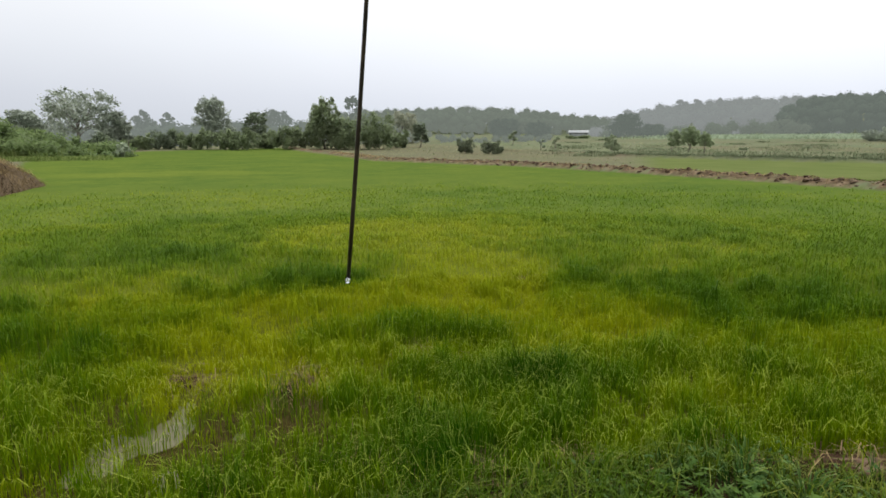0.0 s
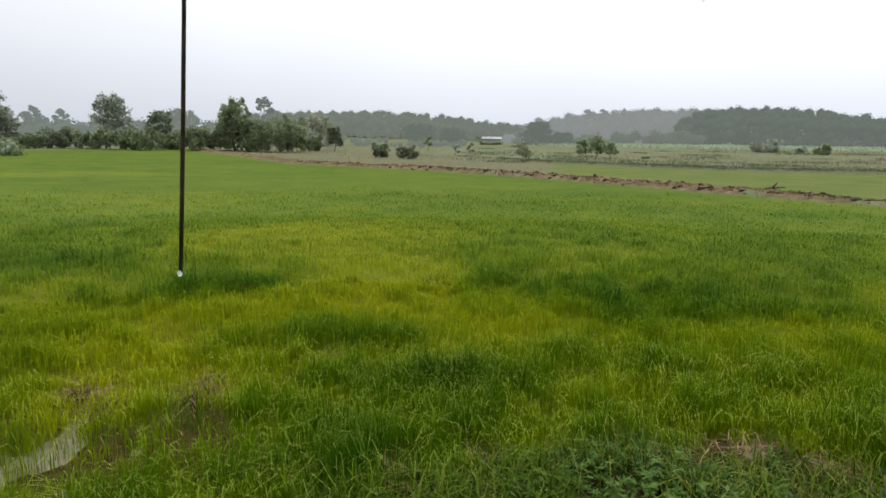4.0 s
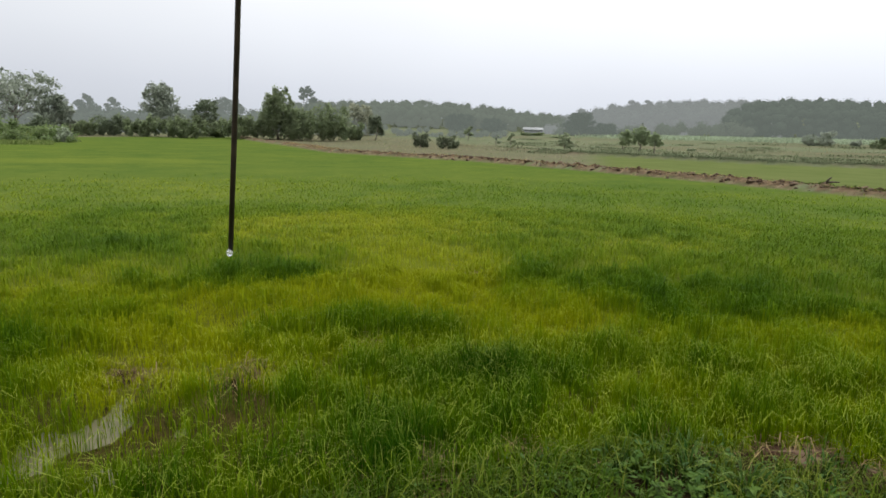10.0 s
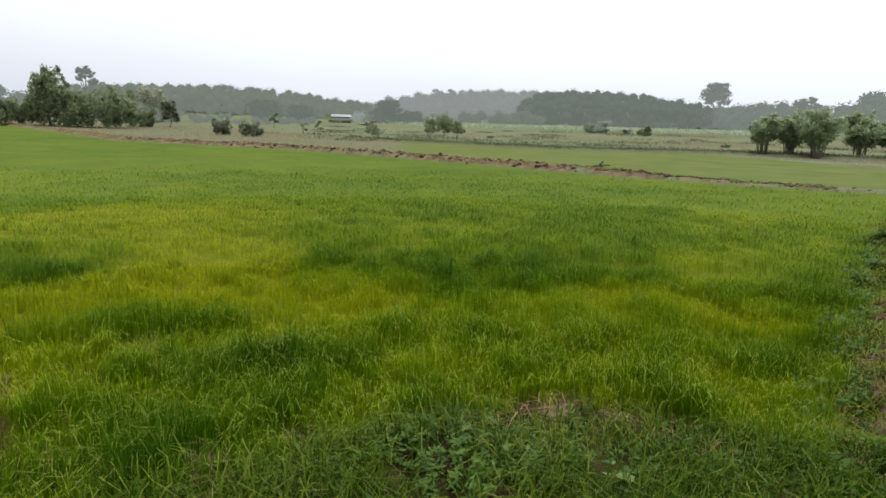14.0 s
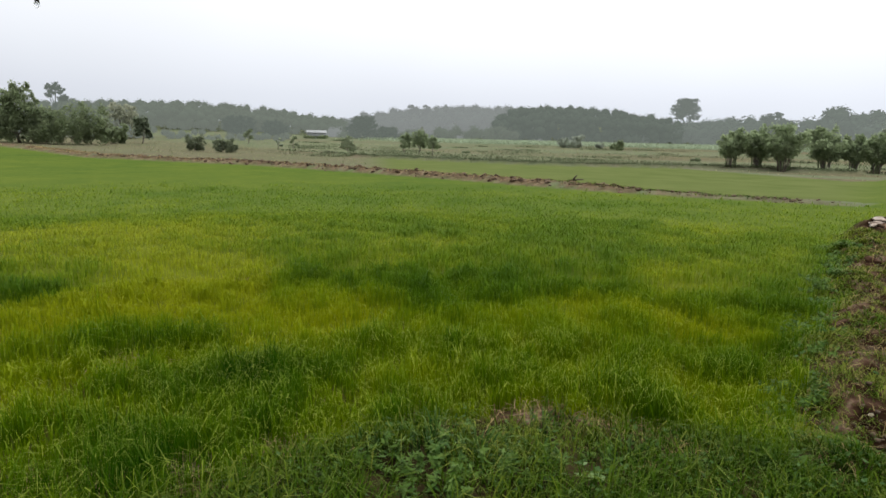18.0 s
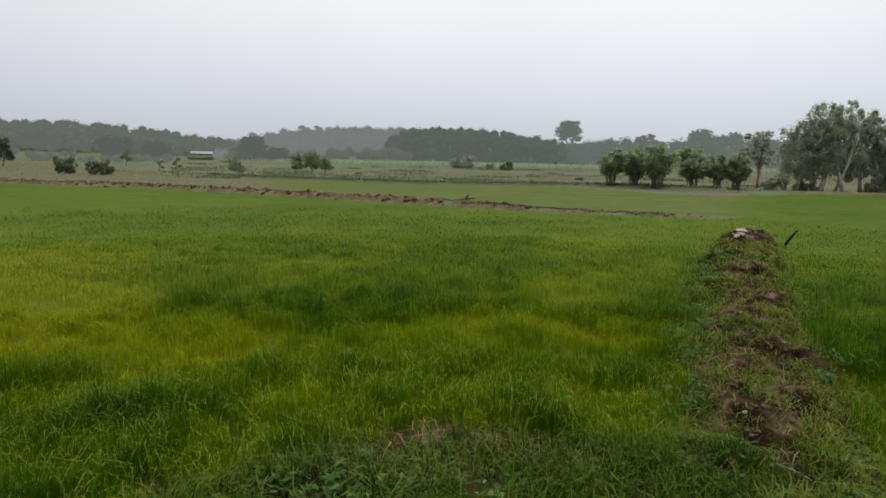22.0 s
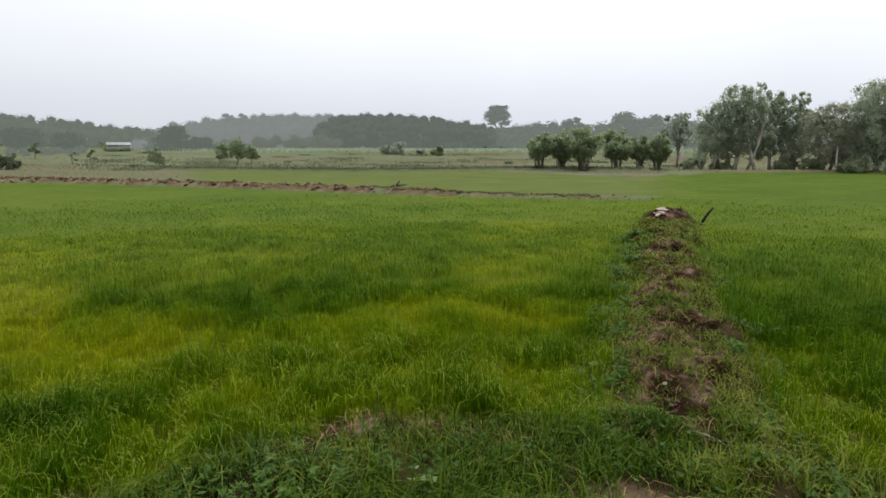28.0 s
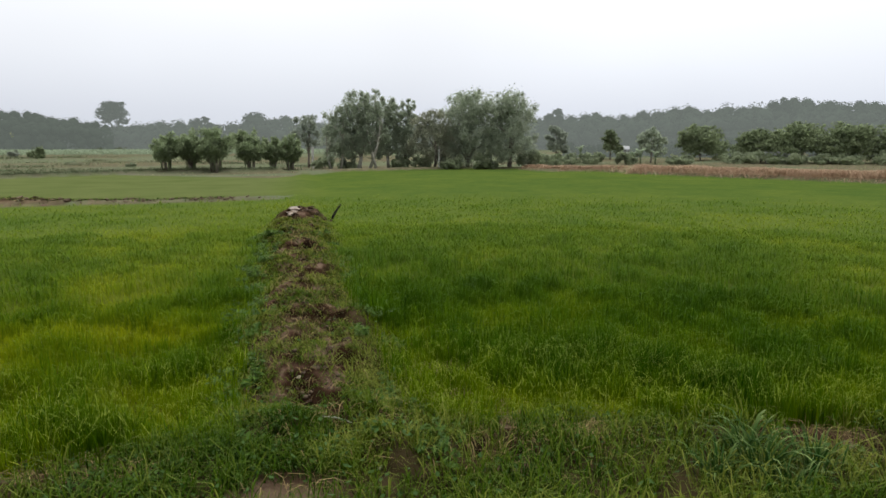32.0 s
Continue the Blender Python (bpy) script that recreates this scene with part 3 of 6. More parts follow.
def ground_material():
    mat, nodes, links, bsdf = material("field_ground")
    fine, mid, wide = (noise_of(nodes, links, s, 6.0, 0.4) for s in (22.0, 3.0, 0.35))
    mud = ramp(nodes, links, fine, [(0.3, (0.016, 0.012, 0.004)), (0.7, (0.050, 0.035, 0.014))])
    rice_a = ramp(nodes, links, mid, [(0.3, (0.030, 0.050, 0.008)), (0.7, (0.042, 0.068, 0.011))])
    rice_b = ramp(nodes, links, mid, [(0.3, (0.088, 0.102, 0.010)), (0.7, (0.112, 0.126, 0.014))])
    rice = blend(nodes, links, attribute(nodes, "tone"), rice_a, rice_b)
    # sward: canopy colour where blades thin out with distance, paled for haze
    sward_a = ramp(nodes, links, mid, [(0.3, (0.046, 0.080, 0.017)), (0.7, (0.060, 0.098, 0.022))])
    sward_b = ramp(nodes, links, mid, [(0.3, (0.098, 0.126, 0.022)), (0.7, (0.118, 0.144, 0.028))])
    rice = blend(nodes, links, attribute(nodes, "sward"), rice, blend(nodes, links, attribute(nodes, "tone"), sward_a, sward_b))
    rice_c = ramp(nodes, links, wide, [(0.35, (0.084, 0.106, 0.034)), (0.65, (0.104, 0.124, 0.044))])
    rice = blend(nodes, links, attribute(nodes, "second_field"), rice, rice_c)
    soil = ramp(nodes, links, noise_of(nodes, links, 3.2, 8.0, 0.6), [(0.38, (0.008, 0.005, 0.003)), (0.50, (0.027, 0.015, 0.009)), (0.58, (0.062, 0.037, 0.024)), (0.67, (0.150, 0.104, 0.074))])
    turf = ramp(nodes, links, mid, [(0.3, (0.012, 0.010, 0.004)), (0.7, (0.050, 0.038, 0.018))])
    # meadow colours are greyed so that haze is part of them
    scrub_a = ramp(nodes, links, mid, [(0.3, (0.104, 0.122, 0.069)), (0.7, (0.127, 0.144, 0.084))])
    scrub_b = ramp(nodes, links, fine, [(0.3, (0.122, 0.117, 0.081)), (0.7, (0.158, 0.149, 0.106))])
    scrub = blend(nodes, links, ramp(nodes, links, wide, [(0.46, (0, 0, 0)), (0.66, (0.8, 0.8, 0.8))]), scrub_a, scrub_b)
    wet = ramp(nodes, links, noise_of(nodes, links, 0.13, 5.0, 1.2), [(0.50, (0, 0, 0)), (0.62, (0.6, 0.6, 0.6))])
    scrub = blend(nodes, links, wet, scrub, (0.095, 0.118, 0.070))
    colour = blend(nodes, links, attribute(nodes, "turf"), scrub, turf)
    colour = blend(nodes, links, attribute(nodes, "rice"), colour, rice)
    colour = blend(nodes, links, attribute(nodes, "mud"), colour, mud)
    colour = blend(nodes, links, attribute(nodes, "soil"), colour, soil)
    dry = ramp(nodes, links, noise_of(nodes, links, 1.7, 8.0, 0.5), [(0.35, (0.060, 0.040, 0.024)), (0.52, (0.118, 0.084, 0.054)), (0.66, (0.175, 0.134, 0.088))])
    colour = blend(nodes, links, attribute(nodes, "dry"), colour, dry)
    links.new(colour, bsdf.inputs["Base Color"])
    bsdf.inputs["Roughness"].default_value, bsdf.inputs["Specular IOR Level"].default_value = 0.9, 0.0
    bump(nodes, links, bsdf, fine, 0.8, 0.03)
    return mat


# ---- ground: one sheet to the horizon ----
def build_ground():
    az = np.concatenate([np.arange(-112, 56, 0.48), np.arange(56, 248, 4.0)])
    r = np.concatenate([[0.0], np.geomspace(0.6, 2.9, 24), np.geomspace(3.0, 17, 135), np.geomspace(17.3, 110, 140), np.geomspace(113, 3200, 60)])
    a, rr = np.meshgrid(np.radians(az), r[1:])
    x, y = -rr * np.sin(a), rr * np.cos(a)
    x, y = np.concatenate([[0.0], x.ravel()]), np.concatenate([[0.0], y.ravel()])
    z = ground_z(x, y)
    n, m = len(az), len(r) - 1
    k = np.arange(n)
    kk = (k + 1) % n
    quads = np.concatenate([np.stack([1 + i * n + k, 1 + (i + 1) * n + k, 1 + (i + 1) * n + kk, 1 + i * n + kk], 1)[:, ::-1] for i in range(m - 1)])
    tris = np.stack([np.zeros(n, int), 1 + k, 1 + kk], 1)[:, ::-1]
    loops = np.concatenate([quads.ravel(), tris.ravel()])
    starts = np.concatenate([np.arange(len(quads)) * 4, len(quads) * 4 + np.arange(n) * 3])
    rice = in_rice(x, y)
    dist = np.hypot(x, y)
    d1, _, way1 = to_line(x, y, NEAR_BUND)
    d2, beyond, _ = to_line(x, y, FAR_BUND)
    rough = value_noise(x, y, 0.7, 41, 3)
    bare = smooth((0.55 - d1 + 0.5 * (rough - 0.5)) / 0.25) * smooth((way1 - 1.7) / 0.5)
    dry = smooth((1.15 - d2) / 0.5) * smooth((rough - 0.2) / 0.2) * (0.55 + 0.45 * smooth((19.5 - x) / 4)) * smooth((23.5 - x) / 2)
    dry = np.maximum(dry, 0.75 * smooth((8 - d2) / 5) * smooth((y - 44) / 8) * smooth((value_noise(x, y, 5, 47, 3) - 0.38) / 0.2) * (1 - rice))
    meadow = (1 - rice) * smooth((dist - 30) / 15) * smooth((185 - dist) / 30)
    dry = np.maximum(dry, 0.55 * meadow * (0.6 + 0.4 * smooth((np.degrees(np.arctan2(x, y)) - 28) / 10)) * smooth((value_noise(0.16 * (0.87 * x - 0.5 * y), 0.5 * x + 0.87 * y, 9, 49, 3) - 0.46) / 0.12))
    dry = np.maximum(dry, 0.5 * meadow * np.where(beyond > 0, 1, 0) * (1 - smooth((np.degrees(np.arctan2(x, y)) - 11) / 4)) * smooth((38 - d2) / 14) * (0.55 + 0.9 * (value_noise(x, y, 4, 53, 3) - 0.3)))
    dry = np.maximum(dry, 0.9 * smooth(1.4 - np.hypot(x - 2.92, y - 2.10) / 0.30 - 0.8 * (rough - 0.5)))
    dry = np.clip(dry, 0, 1)
    d3, _, _ = to_line(x, y, FIELD_BUND)
    bare = np.maximum(bare, 0.30 * smooth((0.9 - d3) / 0.4) * smooth((rough - 0.05) / 0.2))
    bare = np.maximum(bare, smooth(1.1 - np.hypot((x - 15.1) / 1.1, (y - 10.9) / 0.8)))
    for cx, cy, s in BARE_SPOTS:
        bare = np.maximum(bare, smooth(1.5 - np.hypot(x - cx, y - cy) / s - 0.8 * (rough - 0.5)))
    mud = rice * (1 - smooth((dist - 4.5) / 6)) * (0.45 + 0.55 * smooth((value_noise(x, y, 0.6, 61, 3) - 0.46) / 0.12))
    turf = smooth((22 - dist) / 4)
    me = mesh_of("ground", np.stack([x, y, z], 1), loops, starts, ground_material(), rice=rice, soil=bare, mud=mud * 0.9, dry=dry, turf=turf, sward=smooth((dist - 7) / 14), tone=yellow_at(x, y), second_field=np.where(beyond > 0, smooth((y - 0.74 * x) / 6 + 0.4), 0.0))
    me.polygons.foreach_set("use_smooth", np.ones(len(me.polygons), bool))
    tagged(new("ground", me), "muddy paddy ground with earthen banks and rough meadow beyond", "ground", kind="structure")


BARE_SPOTS = [(-0.34, 3.84, 0.36), (-0.78, 3.86, 0.20), (-1.85, 5.12, 0.18), (-1.80, 5.50, 0.13), (-0.9, 6.1, 0.16), (-2.9, 5.3, 0.2), (2.05, 4.1, 0.28), (5.4, 2.25, 0.22), (2.92, 2.12, 0.34), (4.2, 2.0, 0.25), (4.55, 0.75, 0.2), (-1.4, 9.1, 0.2), (0.4, 9.45, 0.16), (4.55, 1.35, 0.22), (2.6, 3.7, 0.25), (3.9, 1.2, 0.30), (4.43, 0.73, 0.22), (4.9, 1.98, 0.20), (5.03, -0.83, 0.25), (2.7, 3.05, 0.22), (-1.19, 3.92, 0.28), (0.3, 4.09, 0.16), (3.75, 3.4, 0.16)]
# trodden bare places along the top of the near bank: centre, half length, half width
WORN_PATCHES = [(4.48, 3.00, 0.52, 0.36), (5.12, 3.28, 0.60, 0.16), (5.85, 4.20, 0.75, 0.32), (7.4, 5.35, 0.45, 0.2), (8.86, 6.50, 0.70, 0.26), (10.2, 7.50, 0.5, 0.22), (11.5, 8.45, 0.9, 0.26), (12.9, 9.45, 0.6, 0.35), (3.52, 2.90, 0.28, 0.2)]
build_ground()

# ---- trees ----
def limb_path(start, end, sag, n=5):
    a, b = np.array(start, float), np.array(end, float)
    wob = rng.normal(scale=sag, size=3)
    return [tuple(a + (b - a) * s + wob * math.sin(math.pi * s)) for s in np.linspace(0, 1, n)]


def fill_crown(me, lobes, leaf, share):
    """Adds to a crown of leaves the closed, uneven inside of its lobes."""
    bm = bmesh.new()
    bmesh.ops.create_icosphere(bm, subdivisions=1, radius=1.0)
    ball = np.array([v.co[:] for v in bm.verts])
    faces = np.array([[v.index for v in f.verts] for f in bm.faces])
    bm.free()
    cores = np.array(lobes, float)
    swell = share * (1 + 0.14 * rng.normal(size=(len(cores), len(ball), 1)))
    verts = (cores[:, None, :3] + ball[None] * cores[:, None, 3:] * swell).reshape(-1, 3)
    loops = (np.arange(len(cores))[:, None, None] * len(ball) + faces[None]).reshape(-1)
    inner = mesh_of("inside", verts, loops, np.arange(len(loops) // 3) * 3, leaf)
    bm = bmesh.new()
    bm.from_mesh(me)
    bm.from_mesh(inner)
    bm.to_mesh(me)
    bm.free()
    bpy.data.meshes.remove(inner)


def tree(name, az, r, top_el, wide, leaf, label, category="tree", trunks=1, clear=0.35, lobes=8, leaves=1500, size=0.28, bark=None, lean=0.0, flat=0.75, group="", base_shift=0.0, tall=None, airy=False):
    """A tree: tapered trunks, limbs that carry the crown's lobes, and a crown of many small sprigs. wide in degrees as seen from the path."""
    bark = bark or (leaf if leaf.name.startswith("distant") else BARK)
    x, y = spot(az, r)
    z = float(ground_z(x, y))
    h = tall or EYE + r * math.tan(radians(top_el)) - z
    w = r * radians(wide)
    turn = rng.uniform(0, 360)
    ob = thing(name, (x, y, z - 0.05), label, category, group)
    away, side = np.array([math.sin(radians(-az)), math.cos(radians(az))]), np.array([math.cos(radians(az)), math.sin(radians(az))])
    made = []
    crown_low = h * clear
    for k in range(lobes):
        a = 2 * math.pi * (k * 0.618 + rng.uniform(0, 0.1))
        level = (k + 0.5) / lobes
        high = crown_low + (h - crown_low) * (0.15 + 0.75 * level)
        out = 0.5 * w * (0.70 - 0.38 * level**2) * rng.uniform(0.7, 1.25)
        s = w * rng.uniform(0.19, 0.31) * (1.1 - 0.25 * level)
        sz = min(s * flat, (h - crown_low) * 0.32)
        made.append((math.cos(a) * out + lean * w * high / h, math.sin(a) * out * 0.9, min(high, h - sz * 0.95), s, s, sz))
    stems = [(0.0, 0.0)] if trunks == 1 else [(rng.uniform(-0.25, 0.25) * w, rng.uniform(-0.2, 0.2) * w) for _ in range(trunks)]
    thick = max(0.05, 0.022 * h) / math.sqrt(trunks)
    for k, (sx, sy) in enumerate(stems):
        bm = bmesh.new()
        mine = made[k::trunks]
        topx, topy, topz = mine[-1][:3]
        path = limb_path((sx + base_shift, sy, -0.1), (topx, topy, topz), 0.05 * h, 7)
        tube(bm, path, [thick * f for f in (1.35, 1.0, 0.85, 0.7, 0.52, 0.36, 0.15)], 7)
        trunk = part("trunk", bm, bark, ob)
        for lx, ly, lz, ls, _, lsz in mine[:-1]:
            n = min(5, max(1, int(6 * (lz / topz) * 0.6)))
            bm = bmesh.new()
            tube(bm, limb_path(path[n], (lx, ly, lz), 0.03 * h, 5), [thick * f for f in (0.5, 0.4, 0.3, 0.2, 0.08)], 5)
            part("limb", bm, bark, trunk)
    small = []
    for lx, ly, lz, ls, _, lsz in made:
        for _ in range(9):
            way = rng.normal(size=3)
            way /= np.linalg.norm(way)
            f = rng.uniform(0.26, 0.46)
            small.append((lx + way[0] * ls * 0.8, ly + way[1] * ls * 0.8, max(f * lsz, lz + way[2] * lsz * 0.85), ls * f, ls * f, lsz * f * 0.9))
    points, normals = lobe_points(small, int(leaves * (1.7 if r > 95 else 2.5)), 0.2, 0.1, 0.7)
    loose, free = lobe_points([(lx, ly, lz, ls, ls, lsz) for lx, ly, lz, ls, _, lsz in made], int(leaves * (0.5 if airy else 1.2)), 0.15, 0.0, 0.9)
    loose[:, 2] = np.maximum(loose[:, 2], 0.1)
    crown = leaf_cloud("crown", np.concatenate([points, loose]), np.concatenate([normals, free]), size * (0.60 if r > 95 else 0.52), leaf)
    fill_crown(crown, small[::3] if airy else small, leaf, 0.34)
    part("crown", crown, leaf, ob)
    # each lobe turns to the path's side by the direction of the tree
    ob.matrix_basis = pose(x, y, z - 0.05, 0, 0, az)
    return ob


def shrub(name, az, r, top_el, wide, leaf, label, group="", leaves=500, size=0.2, category="bush", tall=None):
    x, y = spot(az, r)
    z = float(ground_z(x, y))
    h = tall or max(0.5, EYE + r * math.tan(radians(top_el)) - z)
    w = r * radians(wide)
    ob = thing(name, (x, y, z - 0.03), label, category, group, az)
    lobes = []
    for k in range(6):
        a = k * 2.4 + rng.uniform(0, 0.5)
        s = w * rng.uniform(0.22, 0.32)
        top = h * rng.uniform(0.55, 1.0) if k else h
        sz = min(top * 0.5, s * 1.3)
        lobes.append((math.cos(a) * w * 0.26, math.sin(a) * w * 0.26, max(sz * 0.9, top - sz), s, s, sz))
        if top > 2.6 * sz:  # the skirt of a tall one reaches the ground
            lobes.append((math.cos(a) * w * 0.30, math.sin(a) * w * 0.30, sz * 0.85, s * 1.1, s * 1.1, sz))
    for k in range(3):
        bm = bmesh.new()
        tube(bm, limb_path((rng.uniform(-0.1, 0.1) * w, rng.uniform(-0.1, 0.1) * w, -0.05), (lobes[k][0], lobes[k][1], lobes[k][2] + 0.1), 0.05 * h, 5), [0.035, 0.03, 0.025, 0.018, 0.008], 5)
        part("stem", bm, BARK, ob)
    small = []
    for lx, ly, lz, ls, _, lsz in lobes:
        for _ in range(7):
            way = rng.normal(size=3)
            way /= np.linalg.norm(way)
            f = rng.uniform(0.3, 0.5)
            small.append((lx + way[0] * ls * 0.75, ly + way[1] * ls * 0.75, max(f * lsz, lz + way[2] * lsz * 0.75), ls * f, ls * f, lsz * f))
    points, normals = lobe_points(small, int(leaves * 2.5), 0.4, 0.1, 0.5)
    points[:, 2] = np.maximum(points[:, 2], 0.04)
    crown = leaf_cloud("crown", points, normals, size * 0.58, leaf)
    fill_crown(crown, lobes, leaf, 0.30)
    part("crown", crown, leaf, ob)
    return ob


def bamboo_clump(az, r, top_el, wide, label, group, canes=18, leaves=6000):
    """A bamboo clump: arching canes from one narrow stool, leafy above a bare waist."""
    x, y = spot(az, r)
    z = float(ground_z(x, y))
    h, w = EYE + r * math.tan(radians(top_el + 0.15)) - z, 1.3 * r * radians(wide)
    ob = thing("bamboo_clump", (x, y, z - 0.03), label, "bamboo", group, az)
    tops = []
    for k in range(canes):
        a, out = rng.uniform(0, 2 * math.pi), rng.uniform(0.12, 0.50) * w
        foot = (math.cos(a) * 0.15 * w * rng.random(), math.sin(a) * 0.15 * w * rng.random(), -0.05)
        high = h * rng.uniform(0.62, 1.15)
        mid = (math.cos(a) * out * 0.5, math.sin(a) * out * 0.5, high * 0.62)
        tip = (math.cos(a) * out, math.sin(a) * out, high * rng.uniform(0.78, 1.0))
        path = [foot, tuple(0.5 * (np.array(foot) + mid)), mid, tuple(0.45 * np.array(mid) + 0.55 * np.array(tip) + [0, 0, 0.06 * h]), tip]
        bm = bmesh.new()
        tube(bm, path, [0.055, 0.045, 0.032, 0.018, 0.006], 5)
        part("cane", bm, BARK if k % 3 else LEAF_BAMBOO, ob)
        for s in np.linspace(0.42, 1.0, 9):
            i = min(3, int(s * 4))
            p = np.array(path[i]) + (np.array(path[i + 1]) - path[i]) * (s * 4 - i)
            f = (0.19 - 0.10 * s) * rng.uniform(0.7, 1.3)
            tops.append((p[0] + rng.normal(0, 0.03) * w, p[1] + rng.normal(0, 0.03) * w, p[2] - 0.02 * h, f * w, f * w, f * 0.8 * h))
        for _ in range(3):
            b, f = rng.uniform(0, 2 * math.pi), rng.uniform(0.09, 0.14)
            e = rng.uniform(0.38, 0.70)
            o = w * (0.02 + 0.62 * e) * rng.uniform(0.6, 1.1)
            tops.append((math.cos(b) * o, math.sin(b) * o, h * e, f * w, f * w, f * 1.1 * h))
    points, normals = lobe_points(tops, leaves, 0.2, 0.05, 0.6)
    points[:, 2] = np.where(points[:, 2] < 0.24 * h, points[:, 2] + 0.4 * h, points[:, 2])
    crown = leaf_cloud("crown", points, normals, 0.13, LEAF_BAMBOO, 2.4)
    fill_crown(crown, [(0, 0, 0.6 * h, 0.16 * w, 0.16 * w, 0.2 * h)], LEAF_BAMBOO, 0.8)
    part("crown", crown, LEAF_BAMBOO, ob)
    return ob


def woodland(name, az0, az1, r0, r1, top, leaf, label, spacing=3.6, crown=(2.2, 3.4), size=0.47, per=195, rows=4, tip=1.0, core=0.80, long=1.3, wild=0.35):
    """A distant wood, crown beside crown, joined: nobody could count its trees."""
    points, normals, cores = [], [], []
    for k in range(rows):
        r = r0 + (r1 - r0) * k / max(1, rows - 1)
        count = max(3, int(radians(abs(az1 - az0)) * r / spacing))
        for a in np.linspace(az0, az1, count) + rng.uniform(-0.4, 0.4, count) * spacing / r * 57:
            el = top(a) if callable(top) else top
            x, y = spot(a, r + rng.uniform(-3, 3))
            share = 0.72 + 0.28 * k / max(1, rows - 1)
            high = EYE + r * math.tan(radians(el)) * share * tip + rng.normal(0, 0.5)
            ground = float(ground_z(x, y))
            s = rng.uniform(*crown)
            lobes = [(x, y, high - s * 0.9, s, s, s * 0.9)]
            low = ground + 1.0
            while lobes[-1][2] - s > low and k < 2:
                lobes.append((x + rng.normal(0, s * 0.3), y + rng.normal(0, s * 0.3), lobes[-1][2] - s * 1.1, s, s, s))
            p, n = lobe_points(lobes, per * len(lobes), 0.86 if core > 0.7 else 0.5, 0.5, wild)
            points.append(p), normals.append(n)
            cores += lobes
    p, n = np.concatenate(points), np.concatenate(normals)
    me = leaf_cloud(name, p, n, size, leaf, long)
    fill_crown(me, cores, leaf, core)
    return tagged(new(name, me), label, "woodland", kind="structure" if "backdrop" in name else "stuff")


# backdrop woods: haze is painted into their emission through DISTANCE
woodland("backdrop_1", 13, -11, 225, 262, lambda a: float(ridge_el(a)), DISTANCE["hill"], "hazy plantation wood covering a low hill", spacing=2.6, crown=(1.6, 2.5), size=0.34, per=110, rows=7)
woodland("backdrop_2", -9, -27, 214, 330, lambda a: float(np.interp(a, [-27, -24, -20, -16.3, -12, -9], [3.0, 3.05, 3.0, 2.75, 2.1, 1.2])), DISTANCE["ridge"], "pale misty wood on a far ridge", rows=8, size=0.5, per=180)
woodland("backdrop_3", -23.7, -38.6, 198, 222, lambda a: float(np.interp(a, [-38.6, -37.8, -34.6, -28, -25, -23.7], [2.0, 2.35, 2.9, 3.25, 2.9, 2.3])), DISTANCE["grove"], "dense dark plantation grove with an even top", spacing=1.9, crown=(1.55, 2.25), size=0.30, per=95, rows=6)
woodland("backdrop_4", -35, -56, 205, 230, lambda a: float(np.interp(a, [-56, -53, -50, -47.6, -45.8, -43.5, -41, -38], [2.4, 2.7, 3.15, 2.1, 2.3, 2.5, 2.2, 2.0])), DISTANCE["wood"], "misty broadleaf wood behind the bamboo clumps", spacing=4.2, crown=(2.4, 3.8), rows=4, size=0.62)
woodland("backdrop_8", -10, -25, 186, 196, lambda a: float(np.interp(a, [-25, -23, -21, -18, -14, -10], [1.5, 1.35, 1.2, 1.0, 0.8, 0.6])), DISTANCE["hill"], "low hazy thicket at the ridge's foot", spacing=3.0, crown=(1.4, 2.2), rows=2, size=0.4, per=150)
# added belt: its glow stands for haze between the hedge trunks
woodland("backdrop_9", 31, 7, 128, 140, lambda a: float(np.interp(a, [7, 10, 15, 20, 25, 31], [1.0, 1.3, 1.1, 0.9, 1.1, 0.8])), DISTANCE["wood"], "added thicket whose glow puts haze in the hedge row's gaps", spacing=2.2, crown=(1.1, 1.9), rows=2, size=0.34, per=150)
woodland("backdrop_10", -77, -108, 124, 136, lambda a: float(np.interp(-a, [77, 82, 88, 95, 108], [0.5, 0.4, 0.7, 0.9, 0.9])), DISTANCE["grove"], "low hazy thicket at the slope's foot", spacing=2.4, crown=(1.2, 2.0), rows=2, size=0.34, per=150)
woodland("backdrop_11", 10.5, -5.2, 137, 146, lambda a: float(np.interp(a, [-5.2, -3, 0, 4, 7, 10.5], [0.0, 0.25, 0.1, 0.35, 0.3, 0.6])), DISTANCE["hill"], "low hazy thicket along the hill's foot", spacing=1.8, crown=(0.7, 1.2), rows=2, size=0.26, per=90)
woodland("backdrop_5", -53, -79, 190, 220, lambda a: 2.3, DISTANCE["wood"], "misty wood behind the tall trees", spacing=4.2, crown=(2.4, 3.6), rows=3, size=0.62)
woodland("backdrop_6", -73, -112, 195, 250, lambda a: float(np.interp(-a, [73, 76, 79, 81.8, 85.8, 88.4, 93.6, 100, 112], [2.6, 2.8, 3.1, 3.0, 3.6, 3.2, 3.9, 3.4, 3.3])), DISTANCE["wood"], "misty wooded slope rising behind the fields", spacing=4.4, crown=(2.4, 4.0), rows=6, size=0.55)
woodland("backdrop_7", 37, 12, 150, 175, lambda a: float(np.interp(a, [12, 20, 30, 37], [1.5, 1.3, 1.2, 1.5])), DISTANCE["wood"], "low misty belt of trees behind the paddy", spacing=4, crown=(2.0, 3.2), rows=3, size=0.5)

